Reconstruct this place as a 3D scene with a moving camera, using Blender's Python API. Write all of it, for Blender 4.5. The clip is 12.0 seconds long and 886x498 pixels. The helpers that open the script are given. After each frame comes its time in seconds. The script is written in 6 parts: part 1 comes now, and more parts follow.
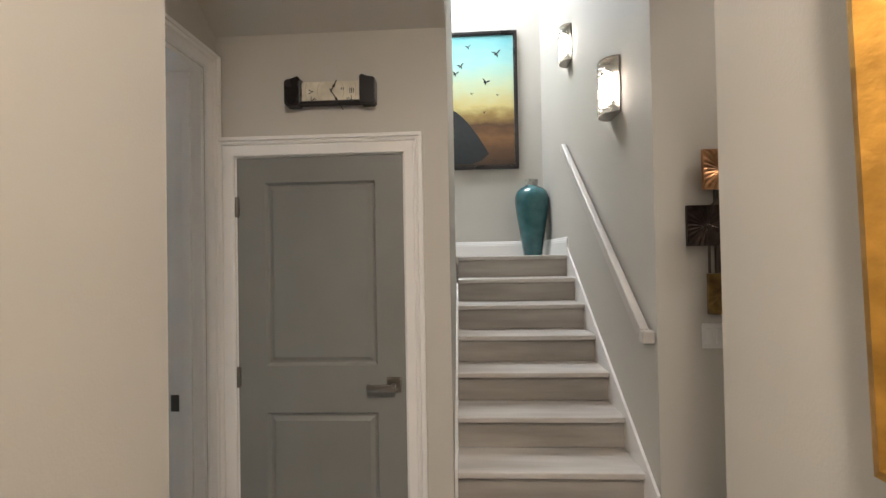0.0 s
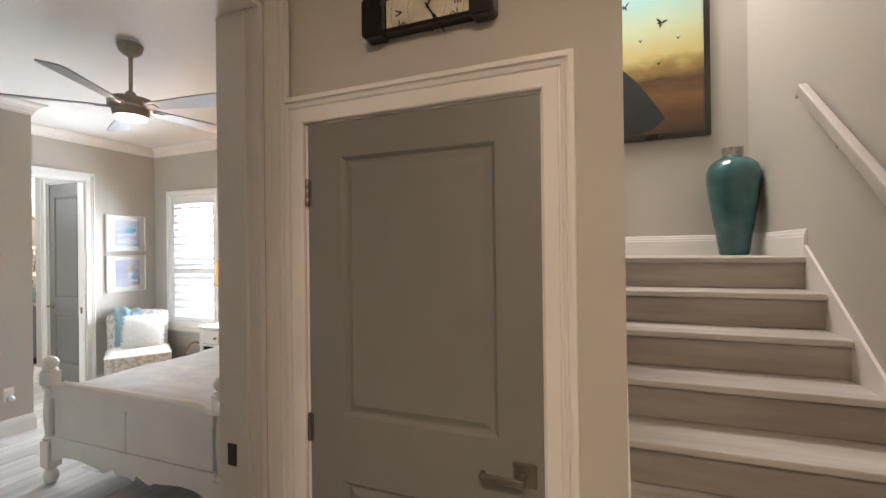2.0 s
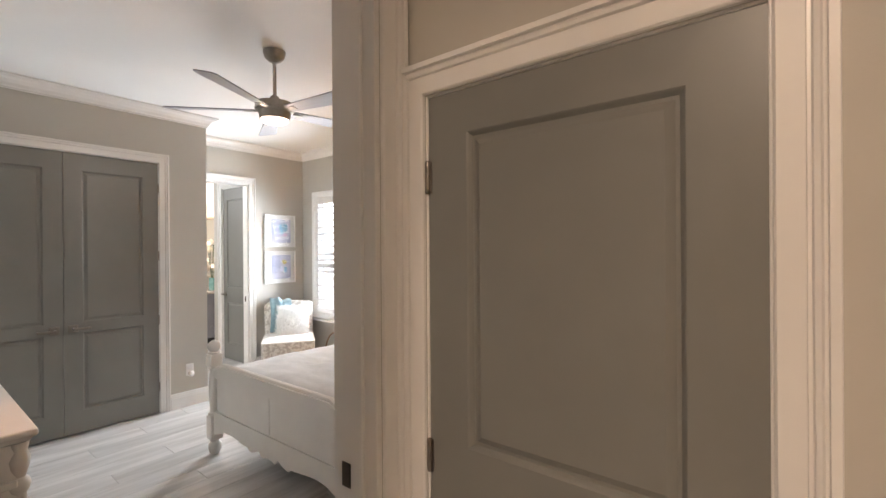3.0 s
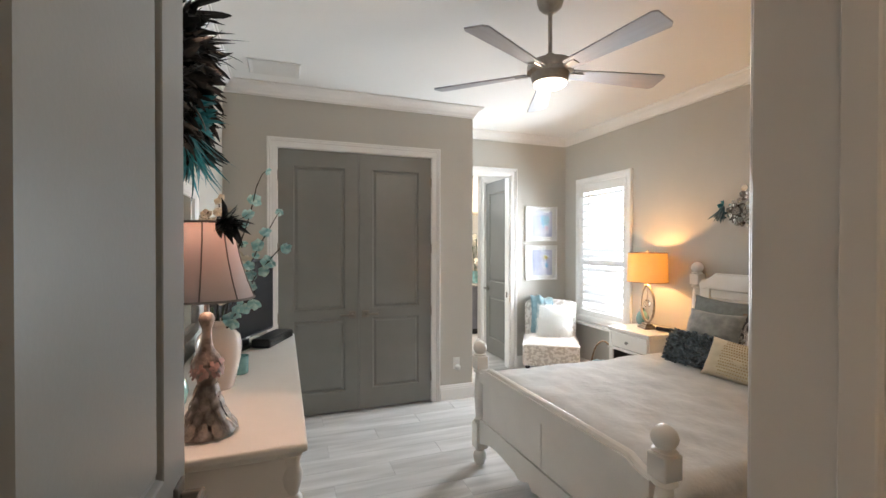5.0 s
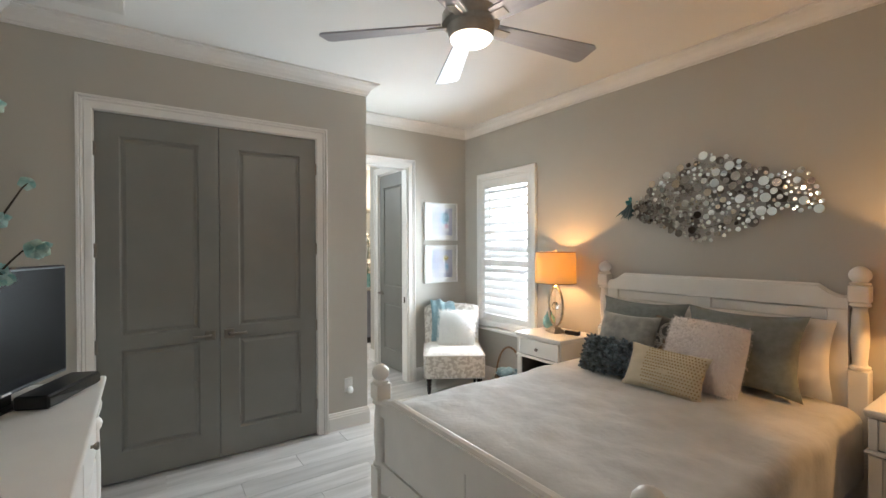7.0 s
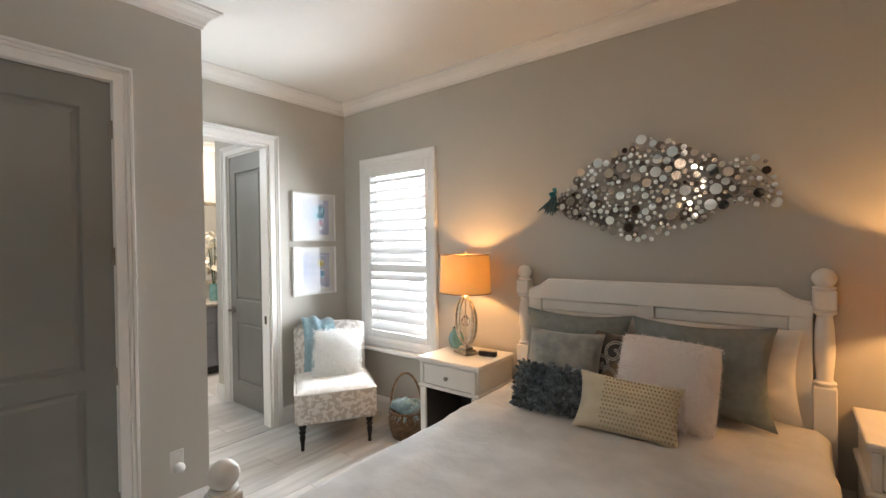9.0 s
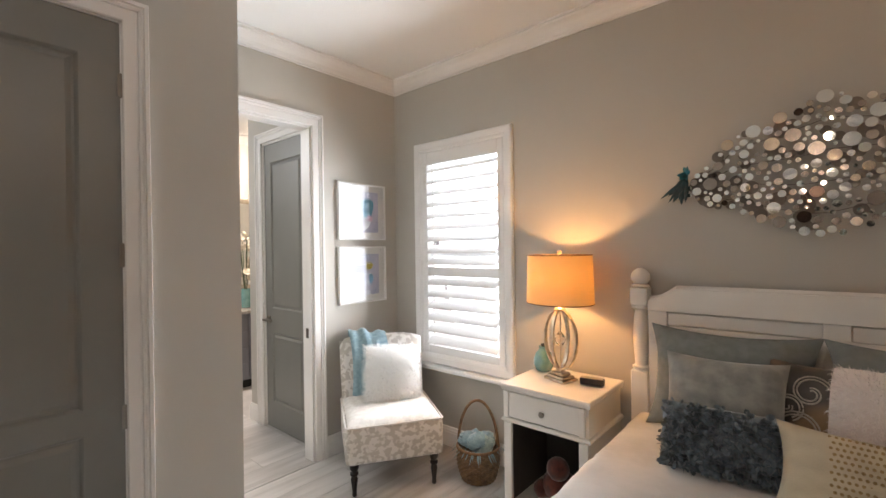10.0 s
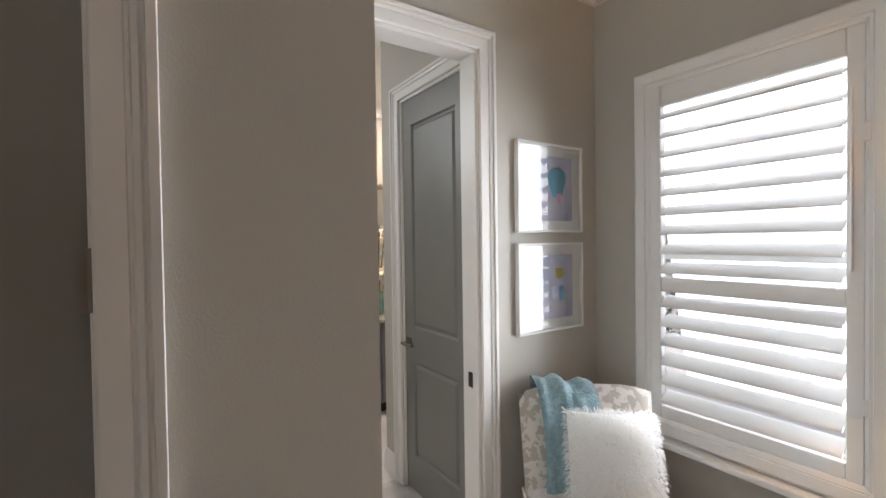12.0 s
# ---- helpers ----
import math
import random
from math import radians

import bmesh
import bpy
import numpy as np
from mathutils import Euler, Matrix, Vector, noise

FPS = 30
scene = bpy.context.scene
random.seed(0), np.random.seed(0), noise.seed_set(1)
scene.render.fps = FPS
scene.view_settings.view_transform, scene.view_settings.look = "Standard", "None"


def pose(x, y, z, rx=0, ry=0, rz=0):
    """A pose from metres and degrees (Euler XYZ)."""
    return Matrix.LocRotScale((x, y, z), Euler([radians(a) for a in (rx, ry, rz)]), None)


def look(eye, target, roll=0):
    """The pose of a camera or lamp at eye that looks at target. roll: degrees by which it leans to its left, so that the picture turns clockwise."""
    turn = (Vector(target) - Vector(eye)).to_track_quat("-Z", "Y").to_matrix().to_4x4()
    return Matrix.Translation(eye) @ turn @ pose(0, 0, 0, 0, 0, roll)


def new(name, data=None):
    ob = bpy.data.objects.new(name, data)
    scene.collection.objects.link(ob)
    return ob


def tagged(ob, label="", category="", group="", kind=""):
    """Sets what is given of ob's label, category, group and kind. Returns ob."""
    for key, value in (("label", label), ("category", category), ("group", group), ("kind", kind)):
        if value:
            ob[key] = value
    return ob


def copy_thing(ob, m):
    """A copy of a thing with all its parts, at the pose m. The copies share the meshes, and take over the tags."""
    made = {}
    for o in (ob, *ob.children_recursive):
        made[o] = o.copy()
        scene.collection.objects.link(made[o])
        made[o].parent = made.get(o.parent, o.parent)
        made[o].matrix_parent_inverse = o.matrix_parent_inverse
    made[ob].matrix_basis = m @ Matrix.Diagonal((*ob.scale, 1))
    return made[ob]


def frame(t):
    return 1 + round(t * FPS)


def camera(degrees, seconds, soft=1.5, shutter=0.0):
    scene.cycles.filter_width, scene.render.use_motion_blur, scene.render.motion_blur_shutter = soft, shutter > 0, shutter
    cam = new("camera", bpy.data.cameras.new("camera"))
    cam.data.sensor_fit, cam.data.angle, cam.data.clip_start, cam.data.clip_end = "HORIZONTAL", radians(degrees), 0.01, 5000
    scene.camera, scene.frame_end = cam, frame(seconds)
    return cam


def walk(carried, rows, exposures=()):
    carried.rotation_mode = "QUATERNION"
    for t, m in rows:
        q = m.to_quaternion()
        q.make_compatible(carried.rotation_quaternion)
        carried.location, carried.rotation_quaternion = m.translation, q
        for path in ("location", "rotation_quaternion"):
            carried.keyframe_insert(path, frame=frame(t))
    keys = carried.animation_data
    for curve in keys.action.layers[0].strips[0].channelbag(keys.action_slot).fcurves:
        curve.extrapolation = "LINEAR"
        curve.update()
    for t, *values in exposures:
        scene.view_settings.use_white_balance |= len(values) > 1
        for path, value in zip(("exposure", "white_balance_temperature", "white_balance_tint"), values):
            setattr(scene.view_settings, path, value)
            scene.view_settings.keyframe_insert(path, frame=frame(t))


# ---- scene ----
cam = camera(90.6, 12.0)
PATH = [
    (0, (0.442, 0.534, 1.542), (0.344, 2.531, 1.568), -1.0),
    (0.5, (0.467, 0.756, 1.566), (0.237, 2.743, 1.571), -1.1),
    (1, (0.447, 0.952, 1.566), (0.038, 2.91, 1.567), -0.9),
    (1.5, (0.4, 1.125, 1.578), (-0.174, 3.04, 1.58), -0.8),
    (2, (0.36, 1.298, 1.58), (-0.381, 3.155, 1.585), -0.7),
    (2.5, (0.312, 1.44, 1.58), (-0.664, 3.185, 1.586), -0.5),
    (3, (0.198, 1.545, 1.577), (-1.041, 3.115, 1.575), -0.4),
    (3.5, (0.023, 1.606, 1.58), (-1.448, 2.961, 1.571), -0.3),
    (5.5, (-0.61, 1.826, 1.557), (-2.514, 2.438, 1.539), 0.1),
    (6, (-0.747, 1.835, 1.566), (-2.594, 2.603, 1.548), 0.0),
    (6.5, (-0.894, 1.889, 1.544), (-2.648, 2.85, 1.534), -0.2),
    (7, (-1.055, 1.996, 1.551), (-2.703, 3.129, 1.536), -0.2),
    (7.5, (-1.209, 2.097, 1.556), (-2.727, 3.399, 1.543), -0.3),
    (9.5, (-2.199, 2.594, 1.571), (-3.418, 4.178, 1.546), -0.8),
    (10, (-2.568, 2.719, 1.537), (-3.887, 4.222, 1.534), -0.8),
    (10.5, (-2.893, 2.791, 1.573), (-4.303, 4.209, 1.559), -0.7),
    (11, (-3.206, 2.961, 1.604), (-4.705, 4.284, 1.576), -0.8),
    (11.5, (-3.515, 3.103, 1.589), (-5.109, 4.31, 1.546), -0.6),
    (12, (-3.805, 3.252, 1.577), (-5.475, 4.351, 1.541), -0.8),
]
walk(cam, [(t, look(eye, target, roll)) for t, eye, target, roll in PATH], [(0, 0.44, 5600, 9), (0.7, 0.46, 5800, 11), (1.5, 0.25, 6400, 15), (2.3, 0.15, 6700, 18), (3.5, 0.5, 6800, 20), (6.0, 0.05, 6550, 13), (7.5, -0.14, 6600, 13), (9.5, -0.25, 6950, 19), (10.5, -0.22, 7100, 22), (11.5, -0.6, 7050, 21), (12.0, -0.78, 6900, 20)])
# ---- light ----
world = bpy.data.worlds.new("sky")
scene.world = world
world.use_nodes = True
wn = world.node_tree.nodes
sky = wn.new("ShaderNodeTexSky")
sky.sky_type = "NISHITA"
sky.sun_disc = False
sky.sun_elevation, sky.sun_rotation = radians(50), radians(150)
world.node_tree.links.new(sky.outputs[0], wn["Background"].inputs[0])
wn["Background"].inputs[1].default_value = 0.15
sun = new("sun", bpy.data.lights.new("sun", "SUN"))
sun.data.energy, sun.data.angle, sun.data.color = 3.0, radians(0.5), (1.0, 0.95, 0.88)
sun.matrix_world = look((0, 0, 10), (3.0, 5.2, 0))


def area_lamp(name, place, target, sx, sy, watts, colour):
    ob = new(name, bpy.data.lights.new(name, "AREA"))
    ob.data.shape, ob.data.size, ob.data.size_y = "RECTANGLE", sx, sy
    ob.data.energy, ob.data.color = watts, colour
    ob.matrix_world = look(place, target)
    return ob


def bulb(name, place, watts, colour, r=0.03):
    ob = new(name, bpy.data.lights.new(name, "POINT"))
    ob.data.energy, ob.data.color, ob.data.shadow_soft_size = watts, colour, r
    ob.location = place
    return ob


WARM, DAY = (1.0, 0.55, 0.20), (0.78, 0.92, 1.0)
wl = area_lamp("window_daylight", (-4.66, 5.262, 1.47), (-4.45, 3.0, 1.45), 0.72, 1.42, 55, DAY)
area_lamp("sky_on_shutters", (-4.66, 5.60, 1.60), (-4.66, 4.0, 1.2), 0.95, 1.7, 26, DAY)
wl.data.spread = radians(128)
# Lamp added inside the bathroom for cool daylight; no window is built
area_lamp("bath_daylight", (-7.4, 3.0, 2.6), (-6.6, 4.4, 1.0), 0.9, 0.9, 26, DAY)
# Unseen lamp added under the bathroom ceiling; no fixture stands there
area_lamp("vanity_downlight_glow", (-7.35, 4.85, 2.945), (-7.6, 4.9, 0), 0.3, 0.3, 54, (1.0, 0.9, 0.78))
# Lamp added under the stairwell ceiling to brighten its walls; source unseen
area_lamp("stairwell_daylight", (0.2, 4.6, 4.9), (0.95, 4.3, 1.5), 1.2, 1.2, 95, (1.0, 0.96, 0.90))
# Hall light comes from two unseen lamps added overhead
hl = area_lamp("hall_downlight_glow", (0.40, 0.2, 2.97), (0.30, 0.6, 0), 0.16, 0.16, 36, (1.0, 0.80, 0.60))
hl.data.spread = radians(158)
area_lamp("cross_hall_downlight_glow", (2.1, 1.85, 2.97), (1.7, 1.9, 0), 0.16, 0.16, 6, (1.0, 0.80, 0.60))
bulb("fan_bulb", (-2.61, 3.225, 2.43), 9.5, (1.0, 0.84, 0.68), 0.07)
bulb("table_lamp_bulb_a", (-3.735, 5.065, 1.36), 18, WARM)
bulb("table_lamp_bulb_b", (-1.335, 5.06, 1.36), 18, WARM)
bulb("dresser_lamp_bulb", (-1.99, 1.575, 1.61), 5.5, (1.0, 0.64, 0.45))
bulb("sconce_bulb_a", (1.235, 3.938, 3.135), 7.0, (1.0, 0.78, 0.55), 0.02)
bulb("sconce_bulb_b", (1.235, 2.956, 2.428), 7.0, (1.0, 0.78, 0.55), 0.02)

# ---- materials ----


def mat(name, col, rough=0.5, metal=0.0, var=0.08, scale=4.0, bump=0.0, bscale=120.0, stretch=(1, 1, 1), col2=None, detail=4.0, spec=0.5, coat=0.0, trans=0.0, emit=None, estr=0.0, rand=0.0, sheen=0.0, ramp=(0.35, 0.65), space="Object"):
    m = bpy.data.materials.new(name)
    m.use_nodes = True
    nt = m.node_tree
    n, l = nt.nodes, nt.links
    b = n["Principled BSDF"]
    b.inputs["Roughness"].default_value = rough
    b.inputs["Metallic"].default_value = metal
    b.inputs["Specular IOR Level"].default_value = spec
    b.inputs["Coat Weight"].default_value = coat
    b.inputs["Transmission Weight"].default_value = trans
    b.inputs["Sheen Weight"].default_value = sheen
    tc = n.new("ShaderNodeTexCoord")
    mp = n.new("ShaderNodeMapping")
    mp.inputs["Scale"].default_value = stretch
    l.new(tc.outputs[space], mp.inputs[0])
    no = n.new("ShaderNodeTexNoise")
    no.inputs["Scale"].default_value = scale
    no.inputs["Detail"].default_value = detail
    l.new(mp.outputs[0], no.inputs["Vector"])
    rp = n.new("ShaderNodeValToRGB")
    rp.color_ramp.elements[0].position, rp.color_ramp.elements[1].position = ramp
    c2 = col2 or tuple(min(1, c * (1 + var)) for c in col)
    c1 = col if col2 else tuple(c * (1 - var) for c in col)
    rp.color_ramp.elements[0].color = (*c1, 1)
    rp.color_ramp.elements[1].color = (*c2, 1)
    l.new(no.outputs[0], rp.inputs[0])
    out = rp.outputs[0]
    if rand:
        oi = n.new("ShaderNodeObjectInfo")
        mr = n.new("ShaderNodeMapRange")
        mr.inputs["To Min"].default_value, mr.inputs["To Max"].default_value = 1 - rand, 1 + rand
        l.new(oi.outputs["Random"], mr.inputs["Value"])
        mx = n.new("ShaderNodeVectorMath")
        mx.operation = "SCALE"
        l.new(out, mx.inputs[0])
        l.new(mr.outputs[0], mx.inputs["Scale"])
        out = mx.outputs[0]
        av = n.new("ShaderNodeVectorMath")
        av.operation = "ADD"
        l.new(mp.outputs[0], av.inputs[0])
        cx = n.new("ShaderNodeCombineXYZ")
        ms = n.new("ShaderNodeMath")
        ms.operation = "MULTIPLY"
        ms.inputs[1].default_value = 37.0
        l.new(oi.outputs["Random"], ms.inputs[0])
        for k in range(3):
            l.new(ms.outputs[0], cx.inputs[k])
        l.new(cx.outputs[0], av.inputs[1])
        l.new(av.outputs[0], no.inputs["Vector"])
    l.new(out, b.inputs["Base Color"])
    rr = n.new("ShaderNodeMapRange")
    rr.inputs["To Min"].default_value, rr.inputs["To Max"].default_value = max(0.02, rough * 0.88), min(1, rough * 1.12)
    l.new(no.outputs[0], rr.inputs["Value"])
    l.new(rr.outputs[0], b.inputs["Roughness"])
    if bump:
        n2 = n.new("ShaderNodeTexNoise")
        n2.inputs["Scale"].default_value = bscale
        n2.inputs["Detail"].default_value = 3
        l.new(mp.outputs[0], n2.inputs["Vector"])
        bp = n.new("ShaderNodeBump")
        bp.inputs["Strength"].default_value = bump
        bp.inputs["Distance"].default_value = 0.01
        l.new(n2.outputs[0], bp.inputs["Height"])
        l.new(bp.outputs[0], b.inputs["Normal"])
    if emit:
        b.inputs["Emission Color"].default_value = (*emit, 1)
        b.inputs["Emission Strength"].default_value = estr
    return m


WALL = mat("greige_wall_paint", (0.485, 0.46, 0.41), 0.6, var=0.03, scale=1.2, bump=0.06, bscale=180)
CEIL = mat("ceiling_paint", (0.80, 0.795, 0.77), 0.7, var=0.02, scale=1.0, bump=0.08, bscale=150)
TRIM = mat("white_trim_paint", (0.78, 0.76, 0.73), 0.32, var=0.025, scale=3, bump=0.02, bscale=60)
DOOR = mat("grey_door_paint", (0.205, 0.203, 0.188), 0.36, var=0.05, scale=2.5, bump=0.03, bscale=90)
PLANK = mat("whitewashed_floor_plank", (0.46, 0.445, 0.425), 0.33, scale=1.5, stretch=(9, 0.9, 1), col2=(0.64, 0.625, 0.605), bump=0.05, bscale=8, detail=7, rand=0.10)
GROUT = mat("floor_joint", (0.50, 0.485, 0.465), 0.8, var=0.1)
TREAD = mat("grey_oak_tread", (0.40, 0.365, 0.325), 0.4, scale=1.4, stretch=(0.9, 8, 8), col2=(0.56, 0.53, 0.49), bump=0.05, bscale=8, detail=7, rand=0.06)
# Same oak pattern as the treads, about a third darker
RISER = mat("grey_oak_darker", (0.27, 0.245, 0.215), 0.42, scale=1.4, stretch=(0.9, 8, 8), col2=(0.40, 0.37, 0.33), bump=0.05, bscale=8, detail=7, rand=0.06)
NICKEL = mat("satin_nickel", (0.27, 0.245, 0.215), 0.30, 1.0, var=0.04, scale=30)
BRONZE = mat("aged_bronze", (0.10, 0.085, 0.07), 0.38, 0.8, var=0.1, scale=20)
BLACK = mat("black_plastic", (0.012, 0.012, 0.013), 0.35, var=0.1)
WHITEF = mat("white_furniture_paint", (0.80, 0.77, 0.72), 0.35, var=0.03, scale=4, bump=0.02, bscale=80)
# Shade of the closed closets and toe recess put into one near-black colour
DARK = mat("unlit_void", (0.03, 0.028, 0.026), 0.9, var=0.1)
GLASS = mat("clear_glass", (1, 1, 1), 0.02, trans=1.0, var=0)
MIRROR = mat("mirror_glass", (0.85, 0.87, 0.86), 0.03, 1.0, var=0.0)

# ---- mesh helpers ----


def empty(name, place=(0, 0, 0), rz=0.0):
    ob = new(name)
    ob.empty_display_size = 0.05
    ob.matrix_world = pose(*place, 0, 0, rz)
    return ob


def finish(name, bm, material, smooth=False):
    bmesh.ops.recalc_face_normals(bm, faces=bm.faces)
    me = bpy.data.meshes.new(name)
    bm.to_mesh(me)
    bm.free()
    me.materials.append(material)
    if smooth:
        me.polygons.foreach_set("use_smooth", [True] * len(me.polygons))
        me.set_sharp_from_angle(angle=radians(42))
    return me


def part(name, bm, material, parent=None, label="", smooth=False):
    ob = new(name, finish(name, bm, material, smooth))
    if parent:
        ob.parent = parent
    if label:
        ob["label"] = label
    return ob


def thing(name, bm, material, label, category, smooth=False, kind="", group=""):
    return tagged(part(name, bm, material, None, "", smooth), label, category, group, kind)


def structure(name, bm, material, label, category, smooth=False):
    return thing(name, bm, material, label, category, smooth, "structure")


def box(x0, x1, y0, y1, z0, z1, bevel=0.0, bm=None, seg=1):
    bm = bm or bmesh.new()
    b2 = bmesh.new()
    bmesh.ops.create_cube(b2, size=1)
    for v in b2.verts:
        v.co = ((x0 + x1) / 2 + v.co.x * (x1 - x0), (y0 + y1) / 2 + v.co.y * (y1 - y0), (z0 + z1) / 2 + v.co.z * (z1 - z0))
    if bevel:
        bmesh.ops.bevel(b2, geom=b2.edges[:], offset=bevel, segments=seg, profile=0.5, affect="EDGES")
    join(bm, b2)
    return bm


def join(bm, other, m=None):
    me = bpy.data.meshes.new("tmp")
    other.to_mesh(me)
    other.free()
    if m is not None:
        me.transform(m)
    bm.from_mesh(me)
    bpy.data.meshes.remove(me)
    return bm


def moved(bm, m):
    bmesh.ops.transform(bm, matrix=m, verts=bm.verts)
    return bm


def lathe(profile, seg=20, bm=None, at=(0, 0, 0), ripple=0.0, lobes=0):
    bm = bm or bmesh.new()
    rings = []
    for r, z in profile:
        ring = []
        for i in range(seg):
            a = 2 * math.pi * i / seg
            rr = max(r, 1e-4) * (1 + ripple * math.cos(lobes * a))
            ring.append(bm.verts.new((at[0] + rr * math.cos(a), at[1] + rr * math.sin(a), at[2] + z)))
        rings.append(ring)
    for a, b in zip(rings, rings[1:]):
        for i in range(seg):
            bm.faces.new((a[i], a[(i + 1) % seg], b[(i + 1) % seg], b[i]))
    bm.faces.new(rings[0][::-1])
    bm.faces.new(rings[-1])
    return bm


def tube(points, r, seg=8, bm=None, closed=False, taper=None):
    bm = bm or bmesh.new()
    pts = [Vector(p) for p in points]
    n = len(pts)
    rings = []
    up = Vector((0, 0, 1))
    for i, p in enumerate(pts):
        if closed:
            d = pts[(i + 1) % n] - pts[i - 1]
        else:
            d = pts[min(i + 1, n - 1)] - pts[max(i - 1, 0)]
        d.normalize()
        s = d.cross(up)
        if s.length < 0.05:
            s = d.cross(Vector((1, 0, 0)))
        s.normalize()
        t = s.cross(d)
        k = r if taper is None else r + (taper - r) * i / max(1, n - 1)
        rings.append([bm.verts.new(p + k * (math.cos(2 * math.pi * j / seg) * s + math.sin(2 * math.pi * j / seg) * t)) for j in range(seg)])
    pairs = list(zip(rings, rings[1:])) + ([(rings[-1], rings[0])] if closed else [])
    for a, b in pairs:
        for j in range(seg):
            bm.faces.new((a[j], a[(j + 1) % seg], b[(j + 1) % seg], b[j]))
    if not closed:
        bm.faces.new(rings[0][::-1])
        bm.faces.new(rings[-1])
    return bm


def sweep(path, profile, to3d, closed=False, bm=None):
    """A profile of (offset, height) swept along a flat path with mitred corners."""
    bm = bm or bmesh.new()
    n = len(path)
    pts = [Vector(p) for p in path]
    rings = []
    for i, p in enumerate(pts):
        e = []
        if closed or i > 0:
            e.append((p - pts[i - 1]).normalized())
        if closed or i < n - 1:
            e.append((pts[(i + 1) % n] - p).normalized())
        norms = [Vector((-d.y, d.x)) for d in e]
        m = sum(norms, Vector((0, 0)))
        m = m / m.length_squared * len(norms) if len(norms) == 2 else norms[0]
        if len(norms) == 2:
            m = (norms[0] + norms[1]) / (1 + norms[0].dot(norms[1]))
        rings.append([bm.verts.new(to3d(p.x + m.x * a, p.y + m.y * a, h)) for a, h in profile])
    k = len(profile)
    pairs = list(zip(rings, rings[1:])) + ([(rings[-1], rings[0])] if closed else [])
    for a, b in pairs:
        for j in range(k):
            bm.faces.new((a[j], a[(j + 1) % k], b[(j + 1) % k], b[j]))
    if not closed:
        bm.faces.new(rings[0][::-1])
        bm.faces.new(rings[-1])
    return bm


def prism(outline, to3d, h0, h1, bm=None):
    bm = bm or bmesh.new()
    a = [bm.verts.new(to3d(u, v, h0)) for u, v in outline]
    b = [bm.verts.new(to3d(u, v, h1)) for u, v in outline]
    n = len(a)
    for i in range(n):
        bm.faces.new((a[i], a[(i + 1) % n], b[(i + 1) % n], b[i]))
    bm.faces.new(a[::-1])
    bm.faces.new(b)
    return bm


def wall_with_hole(axis, p0, p1, a0, a1, z0, z1, holes):
    """A wall slab between p0 and p1 on its axis, running a0..a1, with (b0, b1, c0, c1) openings."""
    bm = bmesh.new()
    us = sorted({a0, a1, *[h[0] for h in holes], *[h[1] for h in holes]})
    zs = sorted({z0, z1, *[h[2] for h in holes], *[h[3] for h in holes]})
    solid = {}
    for i in range(len(us) - 1):
        for j in range(len(zs) - 1):
            u, z = (us[i] + us[i + 1]) / 2, (zs[j] + zs[j + 1]) / 2
            solid[i, j] = not any(h[0] < u < h[1] and h[2] < z < h[3] for h in holes)
    cache = {}

    def v(i, j, s):
        key = (i, j, s)
        if key not in cache:
            p, u, z = (p0, p1)[s], us[i], zs[j]
            cache[key] = bm.verts.new((p, u, z) if axis == "x" else (u, p, z))
        return cache[key]

    for (i, j), ok in solid.items():
        if not ok:
            continue
        for s in (0, 1):
            bm.faces.new((v(i, j, s), v(i + 1, j, s), v(i + 1, j + 1, s), v(i, j + 1, s)))
        for di, dj, q in ((-1, 0, ((i, j), (i, j + 1))), (1, 0, ((i + 1, j), (i + 1, j + 1))), (0, -1, ((i, j), (i + 1, j))), (0, 1, ((i, j + 1), (i + 1, j + 1)))):
            if not solid.get((i + di, j + dj), False):
                (a, b), (c, d) = q
                bm.faces.new((v(a, b, 0), v(c, d, 0), v(c, d, 1), v(a, b, 1)))
    return bm


CASING = [(0, 0), (0, 0.010), (0.004, 0.014), (0.042, 0.017), (0.044, 0.012), (0.049, 0.012), (0.052, 0.020), (0.060, 0.023), (0.064, 0.017), (0.068, 0.018), (0.070, 0.028), (0.083, 0.029), (0.085, 0.026), (0.085, 0.0)]
BASE = [(0, 0), (0.016, 0), (0.016, 0.105), (0.013, 0.112), (0.013, 0.122), (0.009, 0.130), (0.006, 0.145), (0, 0.150)]
CROWN = [(0, 0), (0.010, 0), (0.010, 0.014), (0.018, 0.020), (0.027, 0.042), (0.048, 0.066), (0.072, 0.080), (0.078, 0.090), (0.090, 0.090), (0.090, 0.104), (0, 0.104)]


def casing(axis, face, sign, a0, a1, top, name, label, z0=0.0, profile=None, parent=None):
    """Door casing on a wall face; sign is the way it stands proud."""
    to = (lambda u, v, h: (face + sign * h, u, v)) if axis == "x" else (lambda u, v, h: (u, face + sign * h, v))
    bm = sweep([(a0, z0), (a0, top), (a1, top), (a1, z0)], profile or CASING, to)
    ob = part(name, bm, TRIM, parent, label if parent else "")
    if not parent:
        tagged(ob, label, "door casing", kind="structure")
    return ob


def baseboard(path, name="baseboard"):
    bm = sweep(path, BASE, lambda u, v, h: (u, v, h))
    return structure(name, bm, TRIM, "white painted moulded baseboard along the wall", "baseboard")

# ---- the rooms ----
H, HC = 2.96, 3.05
structure("floor", box(-8.2, 3.1, -1.6, 5.5, -0.12, -0.006), GROUT, "pale grey wood-look plank floor", "floor")
structure("wall_closet", wall_with_hole("x", -4.72, -4.60, 1.31, 3.622, 0, H, [(1.745, 3.178, -1, 2.425)]), WALL, "greige painted wall with closet doors", "wall")
